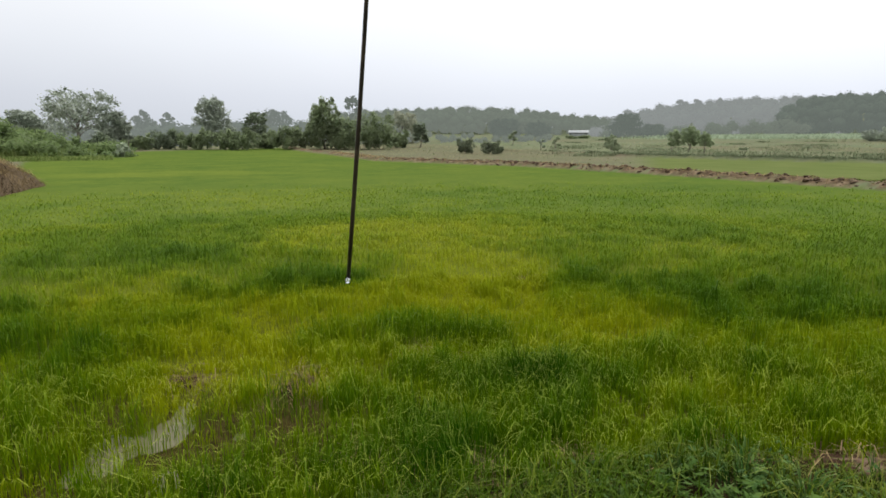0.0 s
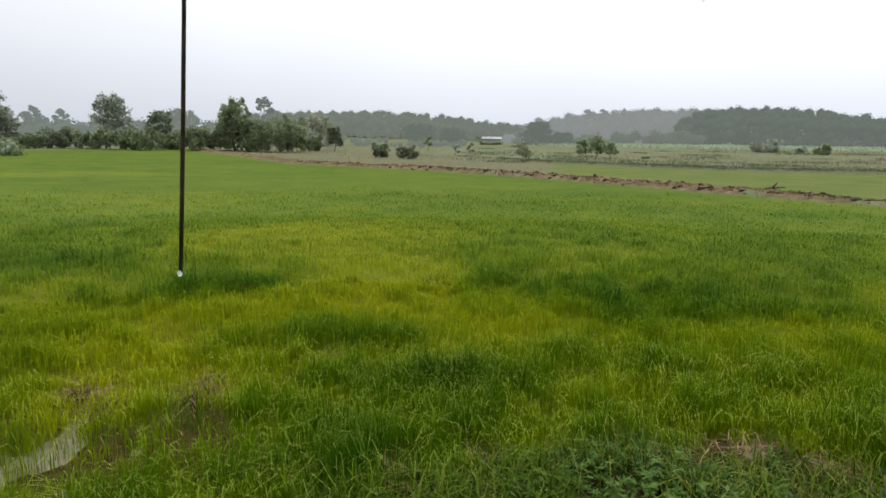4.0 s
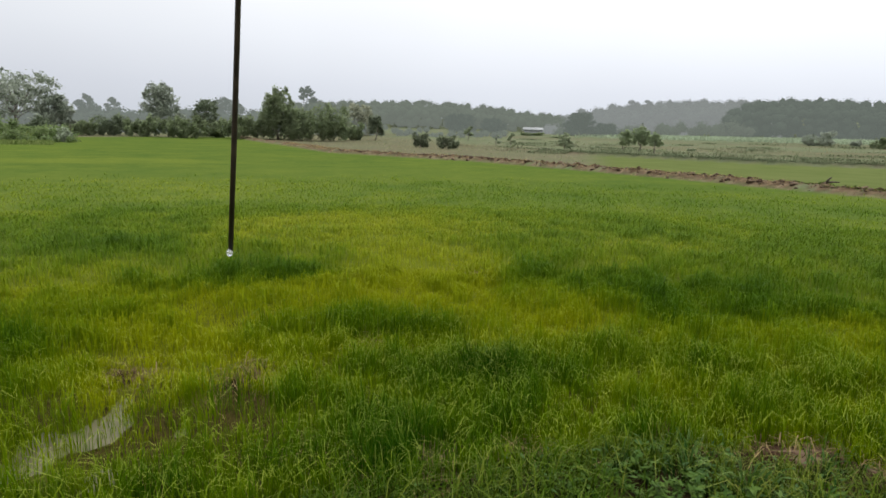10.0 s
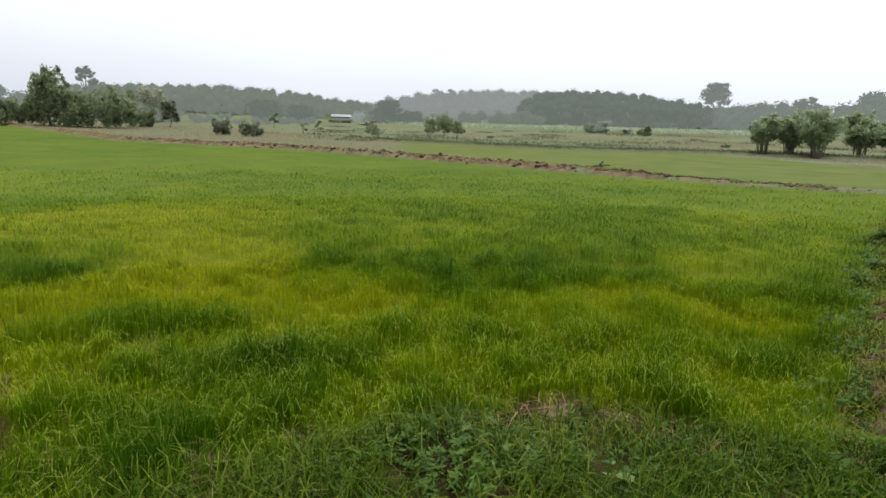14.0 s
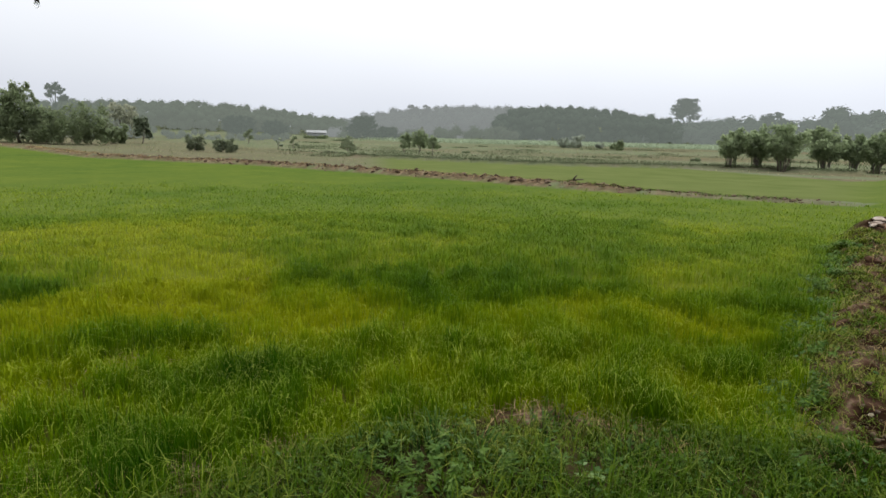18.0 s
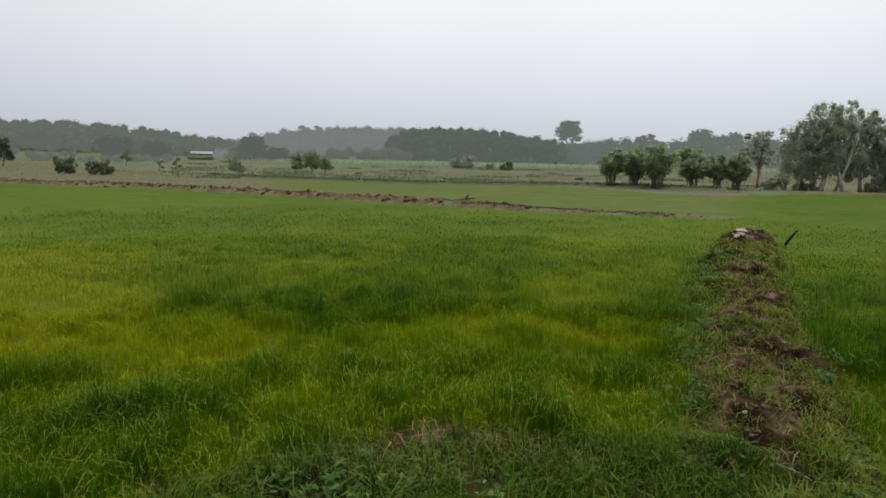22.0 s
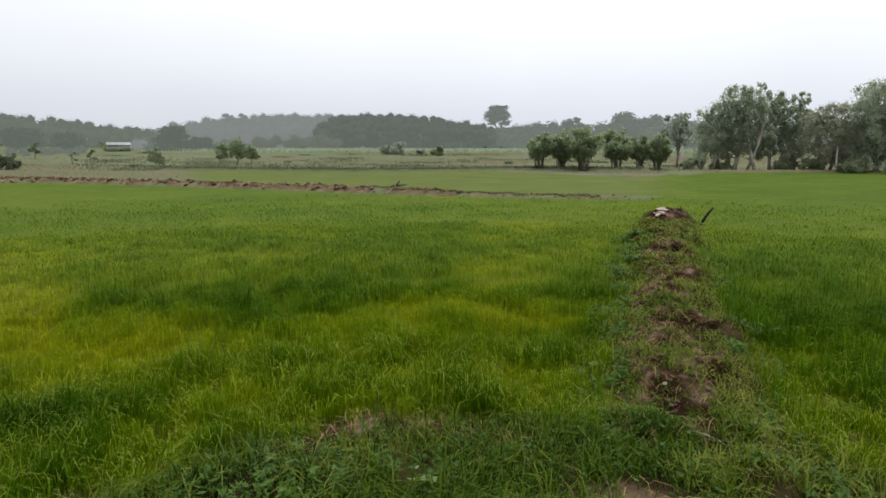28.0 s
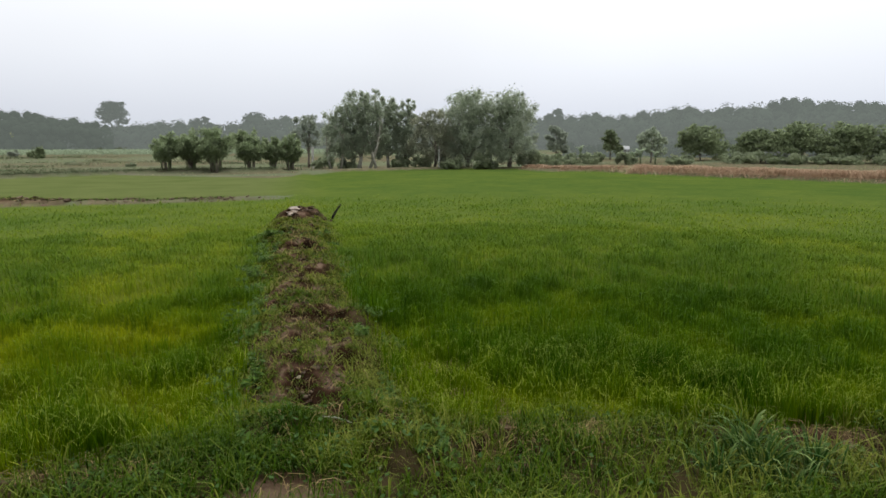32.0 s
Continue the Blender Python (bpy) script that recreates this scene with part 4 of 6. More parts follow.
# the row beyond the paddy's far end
tree("spreading_tree", 33.2, 125, 3.75, 5.6, LEAF_HAZY_GREY, "wide-crowned grey-green tree with an open top", lobes=16, leaves=2600, size=0.40, airy=True, clear=0.22, flat=0.75)
tree("field_tree", 36.6, 128, 2.2, 3.0, LEAF_HAZY_GREY, "low rounded grey-green tree beside the wide one", lobes=8, leaves=1500, size=0.42, clear=0.1)
tree("field_tree", 30.6, 122, 2.1, 2.8, LEAF_HAZY_GREY, "low ragged grey-green tree at the wide one's side", lobes=8, leaves=1500, size=0.42, clear=0.1)
# trees with DISTANCE leaves glow too, to paint haze over their crowns
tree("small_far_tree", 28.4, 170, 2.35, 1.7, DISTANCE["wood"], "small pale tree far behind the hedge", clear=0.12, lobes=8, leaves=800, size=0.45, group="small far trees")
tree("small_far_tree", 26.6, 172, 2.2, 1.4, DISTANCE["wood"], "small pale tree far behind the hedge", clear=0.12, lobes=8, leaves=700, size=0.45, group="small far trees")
tree("round_tree", 23.3, 130, 3.27, 3.0, LEAF_HAZY_GREY, "tall round-topped tree, grey-green and dense", lobes=13, leaves=2800, size=0.38, clear=0.06, flat=1.0)
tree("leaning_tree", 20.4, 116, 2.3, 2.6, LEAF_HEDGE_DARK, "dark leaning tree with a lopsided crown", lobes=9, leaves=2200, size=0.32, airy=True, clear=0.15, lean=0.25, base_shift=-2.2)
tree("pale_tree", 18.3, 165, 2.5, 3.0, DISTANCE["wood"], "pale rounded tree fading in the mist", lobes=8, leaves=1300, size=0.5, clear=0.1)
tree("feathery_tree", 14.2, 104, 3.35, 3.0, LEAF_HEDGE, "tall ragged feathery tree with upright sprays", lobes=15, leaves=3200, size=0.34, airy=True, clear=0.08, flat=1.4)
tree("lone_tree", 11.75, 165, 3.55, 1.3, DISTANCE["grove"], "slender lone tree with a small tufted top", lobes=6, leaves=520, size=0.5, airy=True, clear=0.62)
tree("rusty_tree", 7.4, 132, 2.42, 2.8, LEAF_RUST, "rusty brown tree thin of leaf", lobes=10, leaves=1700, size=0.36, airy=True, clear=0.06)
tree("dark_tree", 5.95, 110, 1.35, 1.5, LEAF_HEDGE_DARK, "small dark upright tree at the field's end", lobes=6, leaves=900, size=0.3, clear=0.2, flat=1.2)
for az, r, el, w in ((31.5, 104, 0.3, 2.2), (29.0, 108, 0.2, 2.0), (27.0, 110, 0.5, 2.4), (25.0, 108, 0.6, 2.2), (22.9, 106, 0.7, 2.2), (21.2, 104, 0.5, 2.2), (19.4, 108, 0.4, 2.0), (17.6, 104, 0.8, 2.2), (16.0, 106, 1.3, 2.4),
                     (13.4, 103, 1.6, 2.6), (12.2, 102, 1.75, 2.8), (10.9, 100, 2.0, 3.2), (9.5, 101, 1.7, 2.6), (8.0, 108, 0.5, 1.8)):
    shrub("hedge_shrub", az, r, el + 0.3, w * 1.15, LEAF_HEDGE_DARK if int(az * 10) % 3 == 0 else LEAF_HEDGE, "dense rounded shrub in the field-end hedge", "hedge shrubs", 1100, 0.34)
shrub("bush", 2.05, 82, 0.0, 1.75, LEAF_BROWN, "dark rounded bush standing on the earth bank", "bushes on the bank", 900, 0.2)
shrub("bush", -0.35, 79, -0.22, 2.05, LEAF_BROWN, "low dark spreading bush on the earth bank", "bushes on the bank", 1000, 0.2)

# the open fields beyond the second paddy
tree("sapling", -2.2, 118, 0.55, 0.9, LEAF_MID, "thin young tree in the open field", lobes=4, leaves=300, size=0.25, group="saplings", clear=0.3)
tree("sapling", -4.7, 98, -0.05, 0.55, LEAF_DARK, "little dark cone-shaped sapling", lobes=4, leaves=260, size=0.2, group="saplings", clear=0.1)
tree("sapling", -5.9, 100, 0.1, 0.8, LEAF_MID, "pale wispy sapling in rough grass", lobes=4, leaves=260, size=0.2, group="saplings", clear=0.15)
tree("field_tree", -10.5, 74, 0.25, 1.4, LEAF_MID, "small round-headed tree beside a dark brush pile", lobes=6, leaves=800, size=0.16, clear=0.25)
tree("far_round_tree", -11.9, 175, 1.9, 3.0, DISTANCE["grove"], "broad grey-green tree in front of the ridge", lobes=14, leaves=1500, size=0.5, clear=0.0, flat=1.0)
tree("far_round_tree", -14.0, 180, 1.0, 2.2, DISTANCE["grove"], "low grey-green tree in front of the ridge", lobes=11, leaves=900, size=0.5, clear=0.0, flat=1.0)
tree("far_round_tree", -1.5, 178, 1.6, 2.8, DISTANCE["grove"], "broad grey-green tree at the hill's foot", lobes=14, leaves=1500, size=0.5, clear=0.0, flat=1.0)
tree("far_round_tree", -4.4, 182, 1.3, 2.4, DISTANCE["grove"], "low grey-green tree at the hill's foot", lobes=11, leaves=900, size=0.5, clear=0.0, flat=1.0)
tree("willow", -15.6, 86, 0.6, 1.35, LEAF_BAMBOO, "small drooping tree with a bare stem", lobes=7, leaves=1100, size=0.2, clear=0.3, flat=0.9, airy=True, group="trees on the meadow")
tree("willow", -16.7, 87, 0.86, 1.7, LEAF_BAMBOO, "small drooping tree with a full round head", lobes=9, leaves=1500, size=0.2, clear=0.3, flat=0.9, airy=True, group="trees on the meadow")
tree("willow", -18.0, 86, 0.45, 1.25, LEAF_BAMBOO, "small drooping tree with hanging side branches", lobes=7, leaves=1000, size=0.2, clear=0.25, flat=0.9, airy=True, group="trees on the meadow")
shrub("meadow_bush", -30.1, 140, 0.75, 2.3, LEAF_HAZY_GREY, "wide grey-green bush in the far meadow", "meadow bushes", 1000, 0.35)
shrub("meadow_bush", -32.5, 138, 0.15, 0.8, LEAF_HAZY_GREY, "small grey-green bush in the far meadow", "meadow bushes", 350, 0.3)
shrub("meadow_bush", -33.9, 132, 0.38, 1.2, LEAF_HEDGE, "round dark bush in the far meadow", "meadow bushes", 600, 0.3)
for az, r, w, tall in ((-13.2, 96, 0.8, 0.45), (-20.9, 98, 0.7, 0.45), (-25.4, 106, 0.8, 0.45), (-36.2, 104, 0.9, 0.5), (-40.3, 92, 0.8, 0.5)):
    shrub("sedge_clump", az, r, 0.0, w, LEAF_MID, "low dull-green clump of sedge in the wet meadow", "sedge clumps", 260, 0.18, "sedge", tall)
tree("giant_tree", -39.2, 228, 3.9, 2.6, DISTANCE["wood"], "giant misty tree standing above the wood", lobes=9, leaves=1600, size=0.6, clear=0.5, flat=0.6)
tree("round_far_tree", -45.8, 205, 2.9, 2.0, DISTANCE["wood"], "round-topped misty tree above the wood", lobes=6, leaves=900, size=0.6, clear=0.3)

# bamboo and tall trees at the end of the right-hand paddy
for az, r, el, w, text in ((-43.0, 66, 1.15, 2.1, "low leafy bamboo clump with a bare foot"), (-44.9, 67, 1.45, 2.2, "slim bamboo clump with thin arching canes"), (-46.7, 65, 1.85, 2.7, "tall full bamboo clump with nodding tops"),
                           (-49.6, 68, 1.4, 2.4, "full bamboo clump beside the paddy corner"), (-51.4, 69, 1.15, 1.7, "thin bamboo clump with bare canes below"), (-52.8, 70, 0.95, 1.9, "low bamboo clump near a pale post")):
    bamboo_clump(az, r, el, w, text, "bamboo clumps")
tree("slender_tree", -54.4, 82, 3.25, 2.6, LEAF_HAZY_GREY, "slender tree with tufted feathery boughs", lobes=9, leaves=2200, size=0.22, airy=True, clear=0.3)
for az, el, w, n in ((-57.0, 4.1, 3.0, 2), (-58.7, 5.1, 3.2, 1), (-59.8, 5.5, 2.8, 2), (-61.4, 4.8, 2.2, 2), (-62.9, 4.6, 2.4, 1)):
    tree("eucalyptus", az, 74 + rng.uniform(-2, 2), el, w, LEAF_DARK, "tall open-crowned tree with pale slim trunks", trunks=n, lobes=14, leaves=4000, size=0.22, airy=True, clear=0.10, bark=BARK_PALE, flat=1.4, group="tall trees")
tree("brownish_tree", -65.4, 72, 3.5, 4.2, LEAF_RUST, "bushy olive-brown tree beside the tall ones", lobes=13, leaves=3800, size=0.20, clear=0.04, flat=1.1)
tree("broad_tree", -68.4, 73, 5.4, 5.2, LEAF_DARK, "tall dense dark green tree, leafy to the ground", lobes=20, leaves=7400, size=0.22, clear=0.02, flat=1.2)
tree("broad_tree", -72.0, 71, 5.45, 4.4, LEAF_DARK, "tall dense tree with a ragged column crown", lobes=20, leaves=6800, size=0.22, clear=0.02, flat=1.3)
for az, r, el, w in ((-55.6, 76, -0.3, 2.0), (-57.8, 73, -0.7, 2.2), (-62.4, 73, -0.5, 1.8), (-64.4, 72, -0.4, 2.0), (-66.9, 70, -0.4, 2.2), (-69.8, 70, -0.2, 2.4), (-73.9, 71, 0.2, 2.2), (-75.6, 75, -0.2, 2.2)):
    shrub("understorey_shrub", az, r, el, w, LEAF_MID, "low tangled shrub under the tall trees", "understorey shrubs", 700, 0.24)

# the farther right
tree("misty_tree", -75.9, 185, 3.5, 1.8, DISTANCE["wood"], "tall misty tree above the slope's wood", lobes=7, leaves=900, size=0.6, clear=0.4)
tree("dark_round_tree", -76.0, 118, 2.2, 2.2, LEAF_HAZY_GREY, "round dark tree behind the straw strip", lobes=8, leaves=1500, size=0.36, clear=0.1)
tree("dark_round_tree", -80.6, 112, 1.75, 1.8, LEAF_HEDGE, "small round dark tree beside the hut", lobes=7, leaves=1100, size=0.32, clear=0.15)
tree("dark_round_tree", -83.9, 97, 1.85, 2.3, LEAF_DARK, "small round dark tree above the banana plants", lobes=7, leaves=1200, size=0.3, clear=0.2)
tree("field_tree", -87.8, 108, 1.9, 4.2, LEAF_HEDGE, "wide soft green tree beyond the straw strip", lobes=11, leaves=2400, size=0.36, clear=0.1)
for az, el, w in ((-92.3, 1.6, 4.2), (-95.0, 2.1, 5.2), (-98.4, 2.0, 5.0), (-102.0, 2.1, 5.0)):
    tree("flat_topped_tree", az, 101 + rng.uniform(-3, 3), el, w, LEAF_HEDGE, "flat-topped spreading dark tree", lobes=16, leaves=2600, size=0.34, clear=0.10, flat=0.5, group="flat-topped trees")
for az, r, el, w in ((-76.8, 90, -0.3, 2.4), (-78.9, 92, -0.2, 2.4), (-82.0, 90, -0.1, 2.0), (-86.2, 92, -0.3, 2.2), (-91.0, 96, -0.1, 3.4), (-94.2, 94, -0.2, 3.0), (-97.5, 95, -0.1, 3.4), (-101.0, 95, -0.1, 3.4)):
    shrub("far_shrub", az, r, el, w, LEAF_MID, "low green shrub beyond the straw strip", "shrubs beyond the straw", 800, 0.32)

# ---- grass and rice ----
def scatter(count, r0, r1, az0=-106.0, az1=48.0):
    """Places spread evenly over a ring sector."""
    r = np.sqrt(rng.uniform(r0**2, r1**2, count))
    a = np.radians(rng.uniform(az0, az1, count))
    return -r * np.sin(a), r * np.cos(a), r


def even_of(r):
    """How uneven the plants look: less with the distance."""
    return 1 - 0.75 * smooth((r - 7) / 8)


def sow_rice(name, tufts, per, r0, r1, segments, label):
    """Rice in uneven tufts, each of a vigour and colour of its own."""
    x, y, r = scatter(tufts, r0, r1)
    gap = value_noise(x, y, 0.6, 61, 3)
    tone = yellow_at(x, y)
    thin = np.clip(0.10 + 0.8 * tone, 0, 1) * np.clip((11 - r) / 5, 0, 1)
    keep = (rng.random(tufts) < in_rice(x, y)) & (rng.random(tufts) > smooth((gap - 0.53) / 0.12) * thin * 0.8)
    for cx, cy, s in PUDDLES:
        keep &= (np.hypot(x - cx, y - cy) + 1.6 * s * (gap - 0.5) > 1.25 * s) | (rng.random(tufts) < 0.55 + 0.42 * smooth((value_noise(2.4 * x, 0.7 * y, 0.34, 63, 2) - 0.46) / 0.12))
    keep &= rng.random(tufts) > 0.72 * smooth(1.5 - np.hypot((x + 2.5) / 1.4, (y - 4.5) / 1.3)) * smooth((value_noise(x, y, 0.30, 65, 2) - 0.40) / 0.12)  # thin stand about the water
    for cx, cy, s in BARE_SPOTS:
        keep &= (np.hypot(x - cx, y - cy) + 1.6 * s * (gap - 0.5) > 0.8 * s) | (rng.random(tufts) < 0.15)
    x, y, r, tone = x[keep], y[keep], r[keep], tone[keep]
    if r1 > 30:  # thinning out with the distance; the second field behind the earth bank stays a smooth sheet
        _, beyond, _ = to_line(x, y, FAR_BUND)
        here = ((beyond <= 0) | (y < 0.74 * x)) & (rng.random(len(x)) > smooth((r - 17) / 14))
        x, y, r, tone = x[here], y[here], r[here], tone[here]
    even = 1 - np.clip((r - 6) / 16, 0, 0.92)
    strong = 0.5 + 0.9 * (rng.random(len(x)) - 0.5) * even
    tone = np.clip(tone + 0.20 * (rng.random(len(x)) - 0.5) * even, 0, 1)
    x, y, r, tone, strong = (np.repeat(v, per) for v in (x, y, r, tone, strong))
    n = len(x)
    spread = 0.018 + 0.008 * r + 0.006 * np.maximum(0, r - 8)
    x, y = x + rng.normal(0, 1, n) * spread, y + rng.normal(0, 1, n) * spread
    z = ground_z(x, y) - 0.01
    vigour = value_noise(x, y, 0.6, 25, 3)
    tussock = smooth((value_noise(x, y, 0.34, 73, 2) - 0.50) / 0.16) * (1 - smooth((r - 14) / 8))
    tone = np.clip(tone - 0.20 * tussock + 0.05, 0, 1)
    h = (0.12 + 0.10 * smooth((0.62 - vigour) / 0.24) + 0.11 * tussock + 0.14 * (1 - tone)) * (0.62 + 0.5 * strong) * (0.92 + 0.26 * even_of(r) * rng.uniform(-1, 1, n))
    h = h * (1 - 0.52 * smooth((r - 7.5) / 12))
    h = h * (1 - 0.35 * smooth((r - 34) / 10))
    wide = 0.0046 * np.maximum(1, r / 6.0) * rng.uniform(0.7, 1.35, n)
    nod = rng.random(n) < 0.17  # some leaves nod far over
    bend = np.where(nod, rng.uniform(0.35, 0.75, n), rng.uniform(0.08, 0.4, n)) + 0.6 * smooth((r - 7) / 8)
    me = ribbons(name, np.stack([x, y, z], 1), h * np.where(nod, 1.12, 1.0), wide * np.where(nod, 1.4, 0.9), rng.uniform(0, 2 * np.pi, n), bend, RICE, segments, 0.24, np.where(nod, 3.8, 2.2), tone=tone, far_haze=smooth((r - 5) / 11), nod=np.where(nod, 1.0, 0.0))
    tagged(new(name, me), label, "rice", kind="stuff")


sow_rice("rice_plants_near", 14500, 13, 3.2, 6.4, 3, "young green and yellowing rice in shallow muddy water")
sow_rice("rice_plants_middle", 13500, 11, 6.4, 9.5, 2, "young rice, patchy green and yellow")
sow_rice("rice_plants_beyond", 21000, 7, 9.5, 18, 2, "young rice with tussocks of deeper green")
sow_rice("rice_plants_far", 26000, 4, 18, 32, 2, "even stand of young green rice")


def sow(name, x, y, h, wide, bend, mat, tone, label, category, segments=3, droop=0.2):
    z = ground_z(x, y) - 0.01
    me = ribbons(name, np.stack([x, y, z], 1), h, wide, rng.uniform(0, 2 * np.pi, len(x)), bend, mat, segments, droop, tone=tone)
    return tagged(new(name, me), label, category, kind="stuff")


def sow_banks():
    # the dyke underfoot, and both shoulders of the bank that leads away
    x0, y0, _ = scatter(9500, 2.9, 7.6)
    way, off = rng.random(7500) ** 1.4 * 15.5, rng.normal(0, 0.5, 7500)
    ux, uy = 0.8105, 0.5857
    x1, y1 = 2.0 + ux * way - uy * off, 1.45 + uy * way + ux * off
    x2, y2, _ = scatter(3000, 0.0, 4.2, -180, 180)
    x, y = np.concatenate([x0, x1, x2]), np.concatenate([y0, y1, y2])
    r = np.hypot(x, y)
    d1, _, along = to_line(x, y, NEAR_BUND)
    d, side, _ = to_line(x, y, DYKE)
    inland = d * side
    gap = value_noise(x, y, 0.5, 91, 3)
    track = value_noise(x, y, 1.1, 93, 3)
    bare = smooth((0.42 - d1 + 0.8 * (track - 0.5)) / 0.2) * smooth((along - 1.7) / 0.5) * (0.12 + 0.52 * smooth((gap - 0.48) / 0.10))
    for cx, cy, long, wide in WORN_PATCHES:
        u, v = (x - cx) * ux + (y - cy) * uy, (y - cy) * ux - (x - cx) * uy
        bare = np.maximum(bare, 0.82 * smooth((1.1 - np.hypot(u / long, v / wide) + 1.6 * (gap - 0.5)) / 0.35))
    on_dyke = (inland > -0.1) & (r < 14)
    keep = (on_dyke | (d1 < 0.9)) & (rng.random(len(x)) > bare) & (rng.random(len(x)) > 0.72 * smooth((gap - 0.53) / 0.08))
    for cx, cy, s in BARE_SPOTS:
        keep &= (np.hypot(x - cx, y - cy) > s * (0.4 + 1.0 * gap)) | (rng.random(len(x)) < 0.22)
    keep &= np.hypot((x - 15.1) / 1.1, (y - 10.9) / 0.8) > 0.95
    x, y, r, d1, along = x[keep], y[keep], r[keep], d1[keep], along[keep]
    per = 9
    each = np.clip(rng.normal(0, 0.28, len(x)), -0.6, 0.6)
    x, y, r, d1, along, each = (np.repeat(v, per) for v in (x, y, r, d1, along, each))
    n = len(x)
    x, y = x + rng.normal(0, 0.022 + 0.002 * r, n), y + rng.normal(0, 0.022 + 0.002 * r, n)
    vig = value_noise(x, y, 0.6, 95, 3)
    on_bund = smooth((along - 2.0) / 1.0) * smooth((1.0 - d1) / 0.3)
    h = (0.05 + 0.20 * vig + 0.05 * smooth((d1 - 0.5) / 0.3)) * (1 + 0.8 * each) * rng.uniform(0.5, 1.3, n) * (1 - 0.45 * on_bund)
    wide = 0.0056 * np.maximum(1, r / 6) * rng.uniform(0.7, 1.5, n)
    sow("bank_grass", x, y, h, wide, rng.uniform(0.3, 1.2, n) + 0.55 * on_bund, BANK_GRASS, np.clip(value_noise(x, y, 0.9, 97, 3) + 0.34 * on_bund + 0.8 * each + rng.normal(0, 0.1, n), 0, 1), "short weedy grass trodden on the earth banks", "grass", 2)
    # small broad-leaved weeds among the grass
    pick = rng.choice(n, 3500, p=(0.15 + 0.85 * (1 - on_bund)) / np.sum(0.15 + 0.85 * (1 - on_bund)))
    p = np.stack([x[pick] + rng.normal(0, 0.03, 3500), y[pick] + rng.normal(0, 0.03, 3500), ground_z(x[pick], y[pick]) + rng.uniform(0.02, 0.13, 3500)], 1)
    me = leaf_cloud("bank_weeds", p, rng.normal(0, 0.5, (3500, 3)) + [0, 0, 1], 0.024, LEAF_WEED, 1.7)
    tagged(new("bank_weeds", me), "small broad-leaved weeds among the bank's grass", "weeds", kind="stuff")


def sow_litter():
    """Dead, flattened grass on the trodden crest and beside the bare spots."""
    way, off = rng.random(1700) ** 1.2 * 13.5, rng.normal(0, 0.34, 1700)
    x, y = 3.4 + 0.8105 * way - 0.5857 * off, 2.46 + 0.5857 * way + 0.8105 * off
    for cx, cy, s in BARE_SPOTS:
        x, y = np.concatenate([x, cx + rng.normal(0, s, 120)]), np.concatenate([y, cy + rng.normal(0, s, 120)])
    n = len(x)
    sow("dead_grass", x, y, rng.uniform(0.05, 0.16, n), 0.006 * np.maximum(1, np.hypot(x, y) / 7) * rng.uniform(0.6, 1.4, n), rng.uniform(1.4, 2.2, n), DRY_GRASS, rng.uniform(0.0, 0.9, n) ** 1.3, "dead flattened grass on the trodden bank", "grass")


sow_litter()
LEAF_WEED = leaf_material("leaf_weed", (0.030, 0.075, 0.014), (0.062, 0.118, 0.030), 0.6, 0.3, wet=0.0)
sow_banks()

# ---- straw banks, cane and rough grass ----
def sow_strip(name, line, wide, count, tall, mat, label, category, width=0.03, tone=(0.2, 0.9), segments=2, bend=(0.2, 0.9), offset=0.0):
    """Long grass along a line on the ground."""
    pts = np.array(line, float)
    seg = np.hypot(*np.diff(pts, axis=0).T)
    k = rng.choice(len(seg), count, p=seg / seg.sum())
    s = rng.random(count)
    across = rng.normal(0, 0.5, count) * wide + offset
    way = (pts[k + 1] - pts[k]) / seg[k][:, None]
    p = pts[k] + (pts[k + 1] - pts[k]) * s[:, None] + np.stack([-way[:, 1], way[:, 0]], 1) * across[:, None]
    x, y = p.T
    lump = value_noise(x, y, 2.4, 103, 3)
    h = tall * (0.6 + 0.6 * lump) * rng.uniform(0.6, 1.15, count)
    return sow(name, x, y, h, width * rng.uniform(0.6, 1.5, count), rng.uniform(*bend, count), mat, np.clip(rng.uniform(*tone, count) * (0.6 + 0.8 * lump), 0, 1), label, category, segments)


sow_strip("dry_grass_strip", [(67.5, 19.0), (62.6, 15.0), (63.0, 8.6)], 1.5, 11000, 0.55, REED, "strip of dry brown grass along the paddy's end", "dry grass", 0.024, (0.4, 0.9), bend=(0.5, 1.3))
sow_strip("dry_grass_strip", [(58.6, 7.4), (53.0, -1.0), (47.6, -9.5), (44.0, -20.0)], 1.6, 18000, 0.85, REED, "tall reddish-brown dry grass along the paddy's edge", "dry grass", 0.024, (0.45, 0.85), bend=(0.5, 1.3))
sow_strip("bank_sedge", [(15.0, 27.6), (17.4, 24.0), (19.3, 21.6), (21.5, 19.7)], 0.55, 1500, 0.14, BANK_GRASS, "dark grass growing over the far bank's end", "grass", 0.016, (0.2, 0.8), bend=(0.4, 1.2))
sow_strip("bank_straw", [(-19.0, 80.0), (-9.3, 58.0), (3.3, 46.5), (8.5, 39.0), (13.4, 30.8), (17.0, 24.6)], 0.9, 5000, 0.13, DRY_GRASS, "dry grass scattered over the far bank", "dry grass", 0.022, (0.2, 1.0), bend=(0.6, 1.5))
sow_strip("bank_sedge", [(12.0, 70.0), (28.0, 52.0), (44.4, 49.0), (52.0, 41.0)], 0.6, 7000, 0.32, SEDGE, "dull green grass on the bank of the second field", "grass", 0.035, (0.0, 0.3), bend=(0.4, 1.2))
